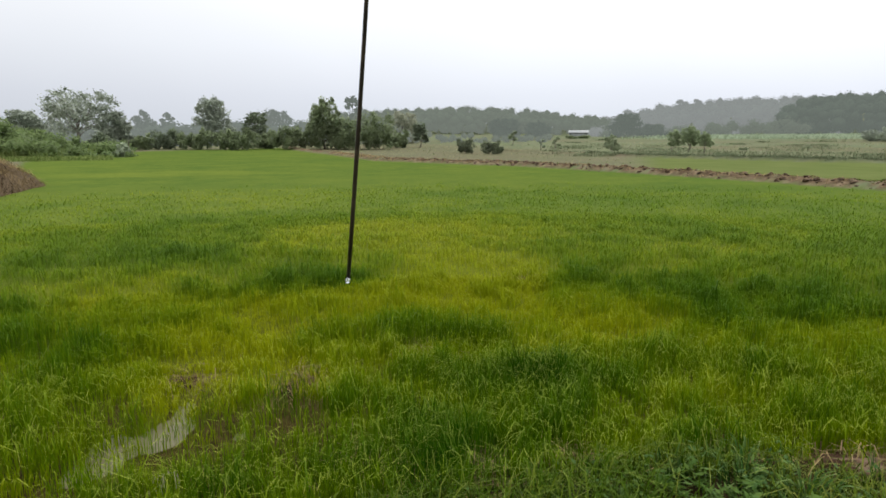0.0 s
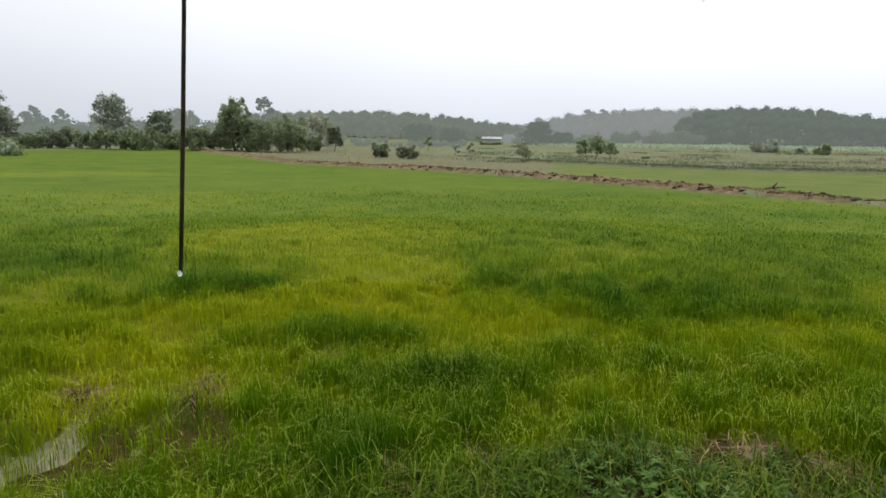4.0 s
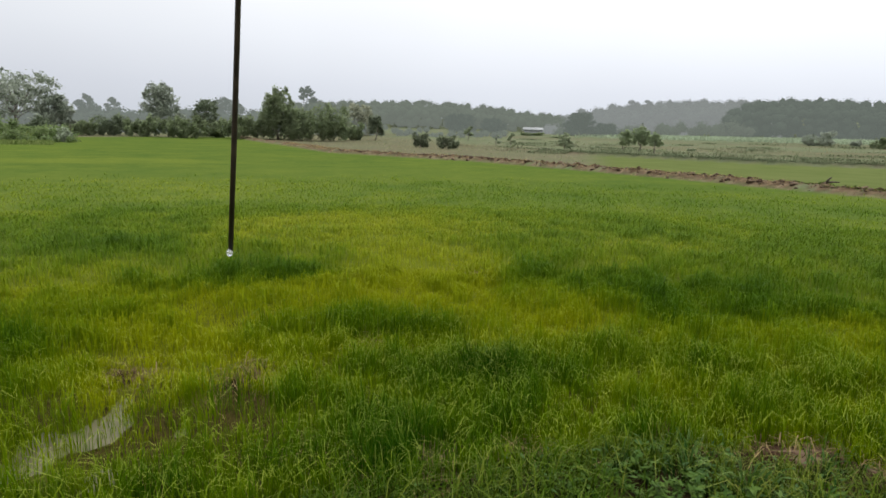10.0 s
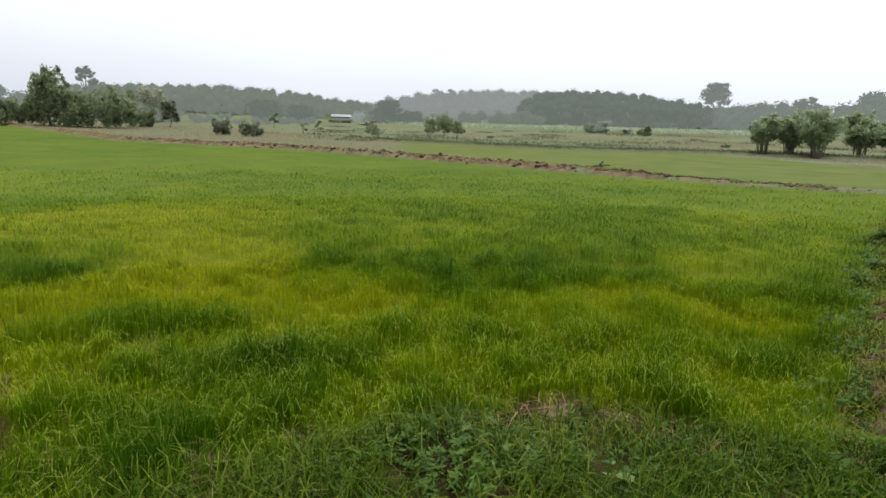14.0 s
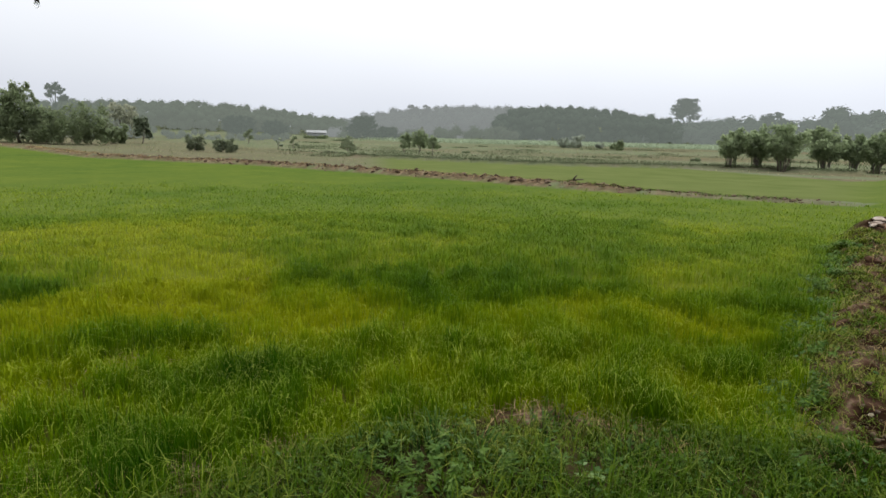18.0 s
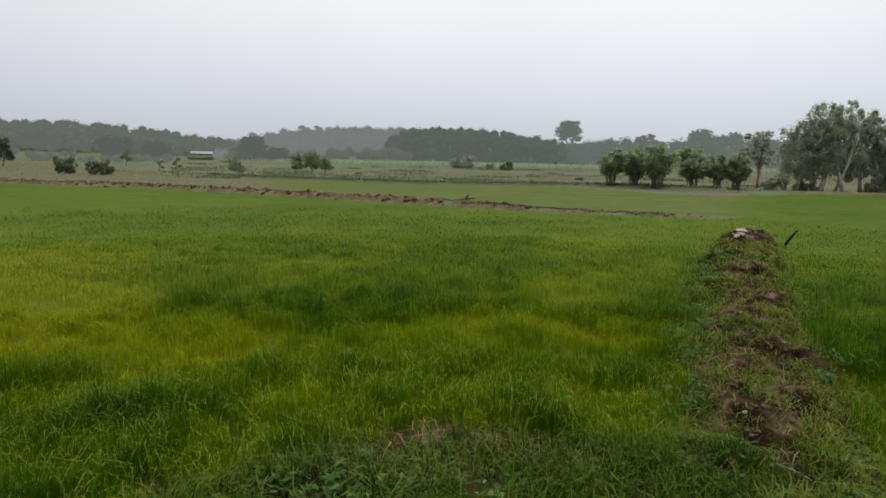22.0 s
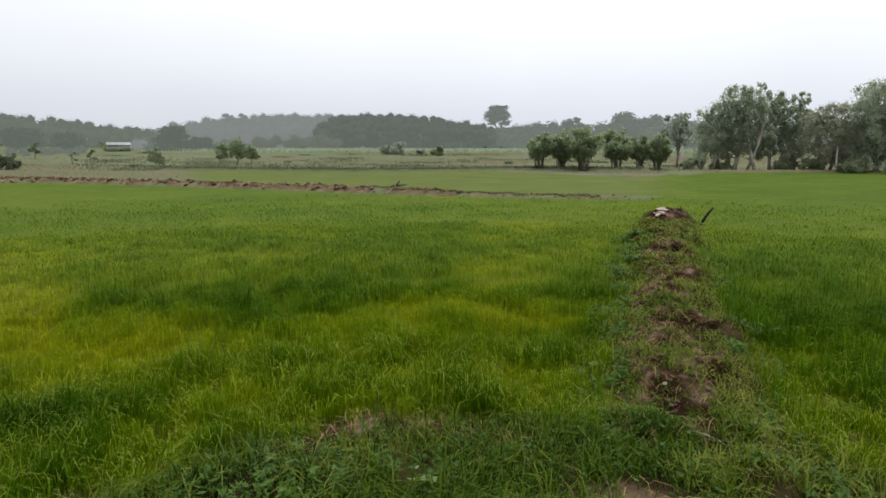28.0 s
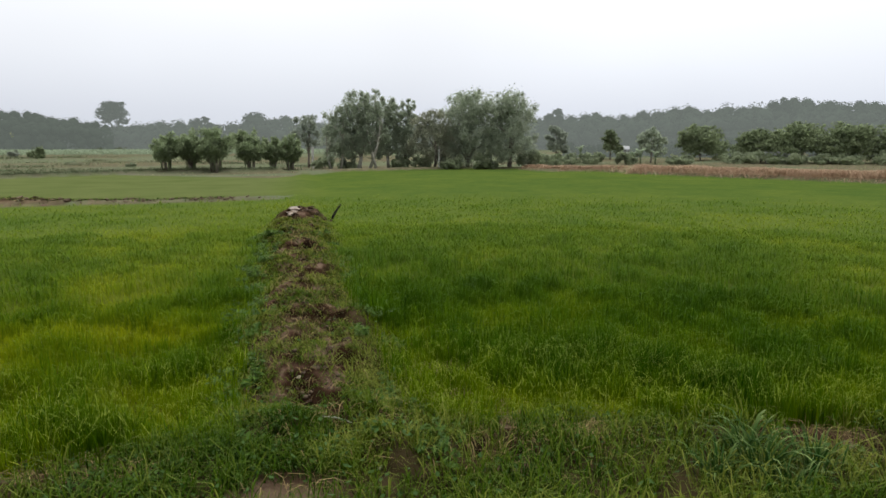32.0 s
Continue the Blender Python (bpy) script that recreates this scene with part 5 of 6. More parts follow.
sow_strip("pale_stubble", [(66.0, 8.0), (60.0, -2.0), (54.0, -12.0)], 5.0, 12000, 0.6, PALE_REED, "pale yellow-green stubble behind the dry grass", "stubble", 0.05, (0.3, 1.0), bend=(0.5, 1.3))


def straw_heap():
    """The end of a bank heaped with dry straw, sloping to the water."""
    bm = bmesh.new()
    n, m = 40, 14
    grid = []
    for i in range(n + 1):
        s = i / n
        cx, cy = -15.4 - 8.0 * s, 6.5 + 20.4 * s
        row = []
        for j in range(m + 1):
            u = (j / m - 0.5) * 2
            wx, wy = 0.926 * 3.4 * u, 0.378 * 3.4 * u
            prof = max(0.0, 1 - abs(u) ** 6.0) * min(1.0, ((1 - s) * 22) ** 0.5 + 0.02)
            x, y = cx + wx, cy + wy
            lump = 0.35 * (noise.noise((x * 0.9, y * 0.9, 0)) + 0.5 * noise.noise((x * 2.6, y * 2.6, 3)))
            row.append(bm.verts.new((x, y, float(ground_z(x, y)) - 0.05 + prof * (1.2 + 0.7 * lump))))
        grid.append(row)
    for i in range(n):
        for j in range(m):
            bm.faces.new((grid[i][j], grid[i][j + 1], grid[i + 1][j + 1], grid[i + 1][j])).smooth = True
    bmesh.ops.recalc_face_normals(bm, faces=bm.faces)
    ob = thing("straw_bank", (0, 0, 0), "bank heaped with dry brown straw beside the paddy", "straw heap")
    heap = part("body", bm, STRAW, ob)
    tri = np.array([[v.co[:] for v in p] for p in [[heap.data.vertices[i] for i in f.vertices] for f in heap.data.polygons]])
    count = 28000
    k = rng.integers(0, len(tri), count)
    u, v = rng.random(count), rng.random(count)
    p = (tri[k, 0] * ((1 - u) * (1 - v))[:, None] + tri[k, 1] * (u * (1 - v))[:, None] + tri[k, 2] * (u * v)[:, None] + tri[k, 3] * ((1 - u) * v)[:, None])
    me = ribbons("straw", p, rng.uniform(0.10, 0.36, count), 0.013 * rng.uniform(0.6, 1.5, count), rng.uniform(0, 2 * np.pi, count), rng.uniform(0.8, 1.9, count), STRAW_BLADE, 2, 0.5,
                 tone=np.clip((value_noise(p[:, 0], p[:, 1], 1.3, 111, 3) - 0.5) * 2.2 + 0.34 + 0.12 * smooth((p[:, 2] - 0.7) / 0.5) + rng.normal(0, 0.2, count), 0, 1))
    tagged(part("straw", me, STRAW_BLADE, ob), kind="stuff")


STRAW = plain_material("packed_straw", (0.046, 0.032, 0.019), (0.145, 0.102, 0.060), 7.0, 0.95, relief=0.05)
straw_heap()


LEAF_CANE = leaf_material("leaf_cane", (0.136, 0.196, 0.066), (0.172, 0.232, 0.084), 0.8, 0.55, spread=6.0, wet=0.2)
woodland("weedy_bank", 50, 30.2, 84, 92, lambda a: float(np.interp(a, [29.8, 31.0, 34.6, 39, 42, 50], [-0.9, -0.75, 0.05, 1.0, 1.5, 1.8])), LEAF_CANE, "rank green weeds and cane heaped on the bank", spacing=1.3, crown=(0.8, 1.4), size=0.18, per=230, rows=4, core=0.6, long=2.6, wild=0.7)
woodland("weedy_bank", 50, 30.0, 77, 82, lambda a: float(np.interp(a, [29.8, 31.0, 34.6, 39, 42, 50], [-1.2, -1.1, -0.6, 0.1, 0.4, 0.6])), LEAF_CANE, "tall grass and weeds at the bank's foot", spacing=0.9, crown=(0.45, 0.9), size=0.13, per=130, rows=3, core=0.55, long=2.6, wild=0.7)
sow_strip("tall_grass", [spot(a, 75) for a in (31.0, 34, 39, 44, 50)], 4.0, 9000, 0.55, WEED_GRASS, "tall green grass at the weedy bank's foot", "grass", 0.05, (0.1, 0.9), bend=(0.2, 0.9))
sow_strip("tall_grass", [spot(a, 83) for a in (32.5, 36, 41, 46, 50)], 3.5, 9000, 1.5, WEED_GRASS, "tall green grass over the weedy bank", "grass", 0.07, (0.2, 1.0), bend=(0.2, 0.9))
shrub("bank_bush", 30.6, 82, -0.25, 1.7, LEAF_DARK, "dark bush at the end of the weedy bank", "", 700, 0.24)


def rough_meadow():
    count = 9000
    x, y, r = scatter(count, 34, 130, -104, 24)
    keep = in_rice(x, y) < 0.2
    x, y, r = x[keep], y[keep], r[keep]
    n = len(x)
    lump = value_noise(x, y, 7, 131, 3)
    h = (0.05 + 0.20 * lump) * rng.uniform(0.5, 1.2, n)
    sow("meadow_grass", x, y, h, 0.08 * np.maximum(1, r / 60) * rng.uniform(0.6, 1.5, n), rng.uniform(0.7, 1.4, n), ROUGH_GRASS, np.clip(value_noise(x, y, 14, 137, 3) * 1.2 - 0.1 + rng.normal(0, 0.1, n), 0, 1), "rough green and straw-coloured meadow grass", "grass", 2)
    # sedge and tall grass in long drifts across the wet meadow
    drifts = 90
    az, far = np.radians(rng.uniform(-56, -4, drifts)), 68 + 82 * rng.random(drifts) ** 1.2
    long, deep = rng.uniform(1.5, 7, drifts), rng.uniform(0.25, 0.9, drifts)
    k = rng.integers(0, drifts, 16000)
    a, b = rng.normal(0, 0.5, 16000) * long[k], rng.normal(0, 0.5, 16000) * deep[k]
    x = -far[k] * np.sin(az[k]) + np.cos(az[k]) * a - np.sin(az[k]) * b - 0.25 * a
    y = far[k] * np.cos(az[k]) + np.sin(az[k]) * a + np.cos(az[k]) * b
    keep = in_rice(x, y) < 0.1
    x, y, k = x[keep], y[keep], k[keep]
    n = len(x)
    sow("meadow_sedge", x, y, rng.uniform(0.25, 0.62, drifts)[k] * rng.uniform(0.6, 1.2, n), 0.06 * rng.uniform(0.6, 1.5, n), rng.uniform(0.3, 1.1, n), SEDGE, np.clip(rng.random(drifts)[k] + rng.normal(0, 0.12, n), 0, 1), "drifts of sedge across the wet meadow", "sedge", 2)
    count = 14000
    x, y, r = scatter(count, 150, 192, -58, -8)
    some = rng.random(count) < smooth((np.degrees(np.arctan2(x, y)) - 9) / 14)
    x, y, r = x[some], y[some], r[some]
    count = len(x)
    sow("cane_field", x, y, rng.uniform(0.6, 1.1, count), 0.15 * rng.uniform(0.6, 1.4, count), rng.uniform(0.5, 1.2, count), CANE, np.clip(0.6 + rng.normal(0, 0.2, count), 0, 1), "pale green cane field before the grove", "cane", 2)


rough_meadow()


# ---- earth clods and mounds ----
def clod(size, mat, name="clod"):
    bm = bmesh.new()
    bmesh.ops.create_icosphere(bm, subdivisions=2, radius=size)
    off = Vector((rng.uniform(0, 50), rng.uniform(0, 50), 0))
    for v in bm.verts:
        v.co *= 1 + 0.6 * noise.noise(v.co / size * 0.9 + off) + 0.35 * noise.noise(v.co / size * 2.3 + off)
        v.co.z *= 0.7
    me = bpy.data.meshes.new(name)
    bm.to_mesh(me)
    bm.free()
    me.materials.append(mat)
    return me


CLODS = [clod(1.0, SOIL if k % 5 else SOIL_PALE) for k in range(6)]


def lay_clods(line, count, group, spread, sizes, label):
    pts = np.array(line, float)
    seg = np.hypot(*np.diff(pts, axis=0).T)
    for _ in range(count):
        k = rng.choice(len(seg), p=seg / seg.sum())
        p = pts[k] + (pts[k + 1] - pts[k]) * rng.random()
        x, y = p + rng.normal(0, spread, 2)
        s = rng.uniform(*sizes)
        ob = new("earth_clod", CLODS[rng.integers(0, 6) if "far" in group else rng.integers(1, 5)])
        ob.matrix_basis = pose(x, y, float(ground_z(x, y)) + s * 0.15, rng.uniform(-30, 30), rng.uniform(-30, 30), rng.uniform(0, 360)) @ Matrix.Diagonal((s * rng.uniform(0.8, 1.6), s, s * rng.uniform(0.6, 1.0), 1))
        tagged(ob, label, "clod", group)


lay_clods([(3.3, 46.5), (8.5, 39.0), (13.4, 30.8), (15.8, 26.2), (18.6, 22.6)], 100, "clods on the far bank", 0.45, (0.05, 0.14), "reddish-brown earth clod on the far bank")
lay_clods([(-9.3, 58.0), (3.3, 46.5)], 20, "clods on the far bank", 0.5, (0.08, 0.18), "reddish-brown earth clod on the far bank")
lay_clods([(14.5, 10.45), (15.8, 11.35)], 26, "clods of the mound", 0.3, (0.03, 0.08), "fresh earth clod on the mound at the bank's end")
lay_clods([(3.6, 2.6), (14.0, 10.25)], 150, "clods on the near bank", 0.30, (0.014, 0.05), "small wet soil lump on the trodden bank")


def crumbs(line, count, spread, sizes, label):
    """Small broken earth strewn along a bank, too fine to count."""
    bm = bmesh.new()
    bmesh.ops.create_icosphere(bm, subdivisions=1, radius=1.0)
    ball = np.array([v.co[:] for v in bm.verts])
    faces = np.array([[v.index for v in f.verts] for f in bm.faces])
    bm.free()
    pts = np.array(line, float)
    seg = np.hypot(*np.diff(pts, axis=0).T)
    k = rng.choice(len(seg), count, p=seg / seg.sum())
    p = pts[k] + (pts[k + 1] - pts[k]) * rng.random(count)[:, None] + rng.normal(0, spread, (count, 2))
    size = rng.uniform(*sizes, count) * rng.uniform(0.5, 1.0, count)
    at = np.column_stack([p, ground_z(p[:, 0], p[:, 1]) + 0.15 * size])
    stretch = size[:, None, None] * rng.uniform(0.6, 1.5, (count, 1, 3)) * [1, 1, 0.6]
    verts = (at[:, None] + ball[None] * stretch * (1 + 0.3 * rng.normal(size=(count, len(ball), 1)))).reshape(-1, 3)
    loops = (np.arange(count)[:, None, None] * len(ball) + faces[None]).reshape(-1)
    me = mesh_of("earth_crumbs", verts, loops, np.arange(len(loops) // 3) * 3, CRUMB)
    tagged(new("earth_crumbs", me), label, "soil", kind="stuff")


CRUMB = plain_material("crumbled_soil", (0.052, 0.036, 0.024), (0.165, 0.120, 0.082), 5.0, 0.85, relief=0.02)
crumbs([(-9.3, 58.0), (3.3, 46.5), (8.5, 39.0), (13.4, 30.8), (15.8, 26.2), (19.3, 21.6), (22.0, 19.2)], 1300, 0.42, (0.03, 0.10), "crumbled earth strewn over the far bank")
crumbs([(3.6, 2.55), (6.0, 4.2), (14.2, 10.35)], 900, 0.22, (0.006, 0.030), "crumbled wet earth on the trodden bank")
crumbs([(14.5, 10.5), (15.7, 11.2)], 90, 0.26, (0.02, 0.05), "crumbled earth of the mound")


def stick(name, a, b, thick, mat, label):
    ob = thing(name, a, label, "stick")
    bm = bmesh.new()
    tube(bm, limb_path((0, 0, 0), tuple(np.subtract(b, a)), 0.02, 6), [thick, thick * 0.95, thick * 0.9, thick * 0.8, thick * 0.7, thick * 0.5], 7)
    part("wood", bm, mat, ob)
    return ob


stick("mound_stick", (15.85, 10.45, 0.12), (16.1, 10.30, 0.52), 0.04, CHARRED, "short dark stick leaning in the earth mound")
stick("bank_branch", (15.5, 26.4, 0.40), (15.62, 26.3, 0.62), 0.05, DARK_WOOD, "dark broken branch lying on the far bank")
stick("bank_branch", (15.5, 26.45, 0.38), (15.95, 26.25, 0.42), 0.045, DARK_WOOD, "dark broken branch lying flat on the far bank")


def puddle(x, y, rx, ry, turn):
    level = -0.030 - 0.009 * abs(x + 2.62) if math.hypot(x, y) < 30 else float(ground_z(x, y)) + 0.03
    bm = bmesh.new()
    rim = [bm.verts.new((x + (rx * math.cos(a) * math.cos(turn) - ry * math.sin(a) * math.sin(turn)) * f, y + (rx * math.cos(a) * math.sin(turn) + ry * math.sin(a) * math.cos(turn)) * f, level))
           for a, f in ((2 * math.pi * k / 28, 1 + 0.3 * noise.noise((math.cos(2 * math.pi * k / 28) * 2.2 + x, math.sin(2 * math.pi * k / 28) * 1.5, 0))) for k in range(28))]
    bm.faces.new(rim)
    me = bpy.data.meshes.new("water")
    bm.to_mesh(me)
    bm.free()
    me.materials.append(WATER)
    tagged(new("water", me), "shallow muddy water standing between the rice plants", "water", kind="structure")


WATER = water_material()
for x, y, rx, ry, turn in ((-2.62, 4.48, 0.42, 0.62, 0.0), (-2.95, 4.28, 0.22, 0.3, 0.0), (-2.06, 4.45, 0.22, 0.26, 0.0), (-2.85, 3.8, 0.3, 0.3, 0.0), (-2.3, 3.8, 0.2, 0.24, 0.0), (-7.6, 9.5, 0.5, 0.7, 0.0)):
    puddle(x, y, rx, ry, turn)

for x, y, rx, ry, turn in ((17.6, 73.5, 1.3, 3.4, -0.2), (20.0, 70.5, 0.9, 3.0, -0.2), (24.0, 66.0, 1.0, 2.4, -0.3), (49.0, 62.0, 1.6, 3.6, -0.6), (53.0, 60.0, 1.2, 3.0, -0.6)):
    puddle(x, y, rx, ry, turn)


# ---- weeds at the path's foot ----
def grass_tuft(x, y, tall, count, wide, label, spread=0.06):
    """A tuft of long arching grass."""
    z = float(ground_z(x, y))
    ob = thing("grass_tuft", (x, y, z), label, "grass tuft", "tufts on the dyke")
    base = np.stack([rng.normal(0, spread, count), rng.normal(0, spread, count), np.full(count, -0.02)], 1)
    lean = np.arctan2(base[:, 1], base[:, 0]) + rng.normal(0, 0.5, count)
    me = ribbons("blades", base, tall * rng.uniform(0.55, 1.15, count), wide * rng.uniform(0.6, 1.3, count), lean, rng.uniform(0.2, 0.8, count), TUFT_GRASS, 4, 0.14, 2.4, tone=np.clip(rng.normal(0.5, 0.25, count), 0, 1))
    tagged(part("leafage", me, TUFT_GRASS, ob), kind="stuff")


for x, y, tall, count, wide in ((4.20, -0.38, 0.36, 80, 0.013), (4.28, -0.66, 0.32, 70, 0.012), (4.02, -0.12, 0.28, 60, 0.012), (4.40, -0.28, 0.38, 50, 0.013), (3.92, -0.48, 0.26, 60, 0.011), (1.45, 3.42, 0.26, 60, 0.012), (1.15, 3.62, 0.24, 46, 0.011),
                                (1.75, 3.30, 0.22, 46, 0.011), (2.35, 3.15, 0.20, 40, 0.010), (0.85, 3.75, 0.20, 40, 0.010), (1.3, 3.95, 0.20, 36, 0.009), (2.75, 2.9, 0.17, 34, 0.009), (1.95, 3.65, 0.20, 40, 0.010), (3.6, 0.9, 0.16, 30, 0.009)):
    grass_tuft(x, y, tall, count, wide, "tuft of long pale-tipped grass on the dyke")


def leaf_blade(size):
    """A broad pointed leaf with a folded midrib."""
    bm = bmesh.new()
    rows = []
    for k, (s, w) in enumerate(((0.0, 0.02), (0.15, 0.30), (0.4, 0.42), (0.7, 0.28), (1.0, 0.01))):
        sag = -0.28 * s * s
        rows.append([bm.verts.new((size * s, -size * w, size * (sag + 0.12 * w))), bm.verts.new((size * s, 0, size * (sag - 0.03))), bm.verts.new((size * s, size * w, size * (sag + 0.12 * w)))])
    for a, b in zip(rows[:-1], rows[1:]):
        for n in (0, 1):
            bm.faces.new((a[n], b[n], b[n + 1], a[n + 1])).smooth = True
    me = bpy.data.meshes.new("leaf")
    bm.to_mesh(me)
    bm.free()
    return me


def broad_weed(x, y, tall, count, size, mat, label):
    """A low weed: a forked stem with broad leaves."""
    ob = thing("broadleaf_weed", (x, y, float(ground_z(x, y))), label, "weed", "broad-leaved weeds")
    me = leaf_blade(size)
    me.materials.append(mat)
    bm = bmesh.new()
    tube(bm, limb_path((0, 0, -0.02), (0.02, 0.01, tall), 0.01, 6), [0.003, 0.003, 0.0026, 0.002, 0.0016, 0.001], 5)
    part("stem", bm, LEAF_WEED, ob)
    for k in range(count):
        leaf = new("leaf", me)
        leaf.parent = ob
        out = rng.uniform(0.01, 0.09)
        a = k * 137.5 + rng.uniform(-20, 20)
        leaf.matrix_basis = pose(out * math.cos(radians(a)), out * math.sin(radians(a)), tall * rng.uniform(0.35, 1.0), rng.uniform(-25, 25), rng.uniform(-35, 10), a) @ Matrix.Scale(float(rng.uniform(0.6, 1.2)), 4)


LEAF_PALE = leaf_material("leaf_pale", (0.13, 0.20, 0.075), (0.18, 0.26, 0.11), 0.5, 0.3, wet=0.0)
for x, y, tall, count, size, mat, text in ((1.83, 2.88, 0.16, 7, 0.06, LEAF_PALE, "low weed with a few large pale leaves"), (1.95, 2.98, 0.14, 8, 0.045, LEAF_WEED, "low broad-leaved green weed in the grass"), (1.2, 3.55, 0.15, 12, 0.05, LEAF_WEED, "low broad-leaved green weed in the grass"),
                                          (1.5, 3.28, 0.13, 12, 0.05, LEAF_WEED, "low broad-leaved green weed in the grass"), (1.05, 3.8, 0.12, 10, 0.045, LEAF_WEED, "low broad-leaved green weed in the grass"), (0.7, 3.7, 0.12, 10, 0.04, LEAF_WEED, "low broad-leaved green weed in the grass"),
                                          (5.0, 4.25, 0.14, 10, 0.05, LEAF_WEED, "broad-leaved weed on the bank's shoulder"), (4.6, 3.85, 0.12, 10, 0.045, LEAF_WEED, "broad-leaved weed on the bank's shoulder"), (6.0, 5.1, 0.15, 12, 0.06, LEAF_WEED, "broad-leaved weed on the bank's shoulder"),
                                          (7.3, 6.1, 0.16, 12, 0.06, LEAF_WEED, "broad-leaved weed on the bank's shoulder"), (8.6, 7.0, 0.16, 12, 0.07, LEAF_WEED, "broad-leaved weed on the bank's shoulder")):
    broad_weed(x, y, tall, count, size, mat, text)


def leafy_weed(x, y, wide, tall, count, size, label):
    """A patch of low weed: several stems clothed in narrow pointed leaves."""
    ob = thing("leafy_weed", (x, y, float(ground_z(x, y))), label, "weed", "leafy weeds on the banks")
    stems = max(4, count // 18)
    bm = bmesh.new()
    tops = []
    for _ in range(stems):
        fx, fy = rng.normal(0, 0.4 * wide), rng.normal(0, 0.4 * wide)
        top = (fx * 1.25 + rng.normal(0, 0.03), fy * 1.25 + rng.normal(0, 0.03), tall * rng.uniform(0.5, 1.1) * (1.1 - 0.5 * min(1, math.hypot(fx, fy) / wide)))
        tube(bm, limb_path((fx, fy, -0.03), top, 0.012, 4), [0.003, 0.0026, 0.002, 0.001], 4)
        tops.append(((fx, fy, 0.0), top))
    tagged(part("stem_tangle", bm, LEAF_WEED, ob), kind="stuff")
    k = rng.integers(0, stems, count)
    s = rng.uniform(0.3, 1.05, count)[:, None]
    a, b = np.array([t[0] for t in tops])[k], np.array([t[1] for t in tops])[k]
    way = rng.uniform(0, 2 * np.pi, count)
    out = np.stack([np.cos(way), np.sin(way), np.zeros(count)], 1)
    p = a + (b - a) * s + out * size * 0.9
    tilt = out * rng.uniform(-0.2, 0.8, count)[:, None] + rng.normal(0, 0.25, (count, 3)) + [0, 0, 0.8]
    tagged(part("leafage", leaf_cloud("leafage", p, tilt, size * 0.72, LEAF_HERB, 3.4), LEAF_HERB, ob), kind="stuff")


LEAF_HERB = leaf_material("leaf_herb", (0.040, 0.092, 0.012), (0.100, 0.165, 0.030), 0.5, 0.3, wet=0.0)
for x, y, wide, tall, count, size in ((1.25, 3.55, 0.30, 0.20, 420, 0.026), (1.65, 3.40, 0.28, 0.18, 360, 0.026), (0.95, 3.75, 0.24, 0.16, 260, 0.024), (1.45, 3.75, 0.26, 0.16, 300, 0.024), (1.95, 3.45, 0.24, 0.14, 260, 0.022), (2.3, 3.35, 0.22, 0.13, 220, 0.022),
                                      (1.1, 3.30, 0.24, 0.16, 240, 0.026), (2.75, 3.15, 0.20, 0.12, 200, 0.020), (0.55, 3.70, 0.20, 0.12, 160, 0.022), (3.2, 2.75, 0.20, 0.10, 180, 0.018)):
    leafy_weed(x - 0.14, y - 0.18, wide, tall, count, size, "dark green weed with narrow pointed leaves on the dyke")
for k in range(64):
    way, off = 1.4 + 11.5 * (k / 64) ** 1.15 + rng.uniform(-0.2, 0.2), rng.choice([0.55, 0.66, 0.78, -0.62, -0.74]) + rng.normal(0, 0.06)
    leafy_weed(2.2 + 0.7911 * way - 0.6117 * off, 1.25 + 0.6117 * way + 0.7911 * off, 0.22, 0.13, 150, 0.024 + 0.0014 * way, "low leafy weed on the bank's shoulder")


def chip(x, y, size, mat, label):
    """A small pale stone or lump lying on the bank."""
    name = "clay_lump" if mat is PALE_CLAY else "pale_stone"
    ob = new(name, clod(size, mat, name))
    ob.matrix_basis = pose(x, y, float(ground_z(x, y)) + 0.3 * size, 0, 0, rng.uniform(0, 360)) @ Matrix.Diagonal((1.5, 0.9, 0.5, 1))
    tagged(ob, label, "stone")


PALE_CLAY = plain_material("pale_clay", (0.19, 0.142, 0.108), (0.33, 0.265, 0.21), 12.0, 0.5)
STONE = plain_material("pale_stone", (0.17, 0.145, 0.10), (0.28, 0.24, 0.17), 30.0, 0.8)
chip(4.5, 3.22, 0.024, STONE, "small pale stone on the trodden bank")
for k in range(12):
    chip(14.33 + 0.055 * k + rng.uniform(-0.03, 0.03), 10.74 + 0.026 * k + rng.uniform(-0.04, 0.04), rng.uniform(0.06, 0.105), PALE_CLAY, "pale wet clay lump on the mound")
chip(7.46, 5.52, 0.06, STONE, "flat pale stone on the trodden bank")
chip(3.40, 1.80, 0.022, STONE, "small white stone among the dyke's grass")
stick("dry_twig", (3.99, 2.64, float(ground_z(3.99, 2.64)) + 0.02), (3.80, 2.25, float(ground_z(3.80, 2.25)) + 0.03), 0.006, BARK_PALE, "thin dry twig fallen on the bank")
stick("dry_twig", (3.95, 2.55, float(ground_z(3.95, 2.55)) + 0.02), (4.08, 2.38, float(ground_z(4.08, 2.38)) + 0.02), 0.004, BARK_PALE, "thin dry twig fallen on the bank")
x, y = spot(29.75, 82)
stick("bank_post", (x, y, float(ground_z(x, y)) - 0.1), (x, y, float(ground_z(x, y)) + 2.0), 0.06, DARK_WOOD, "dark stake at the end of the weedy bank")


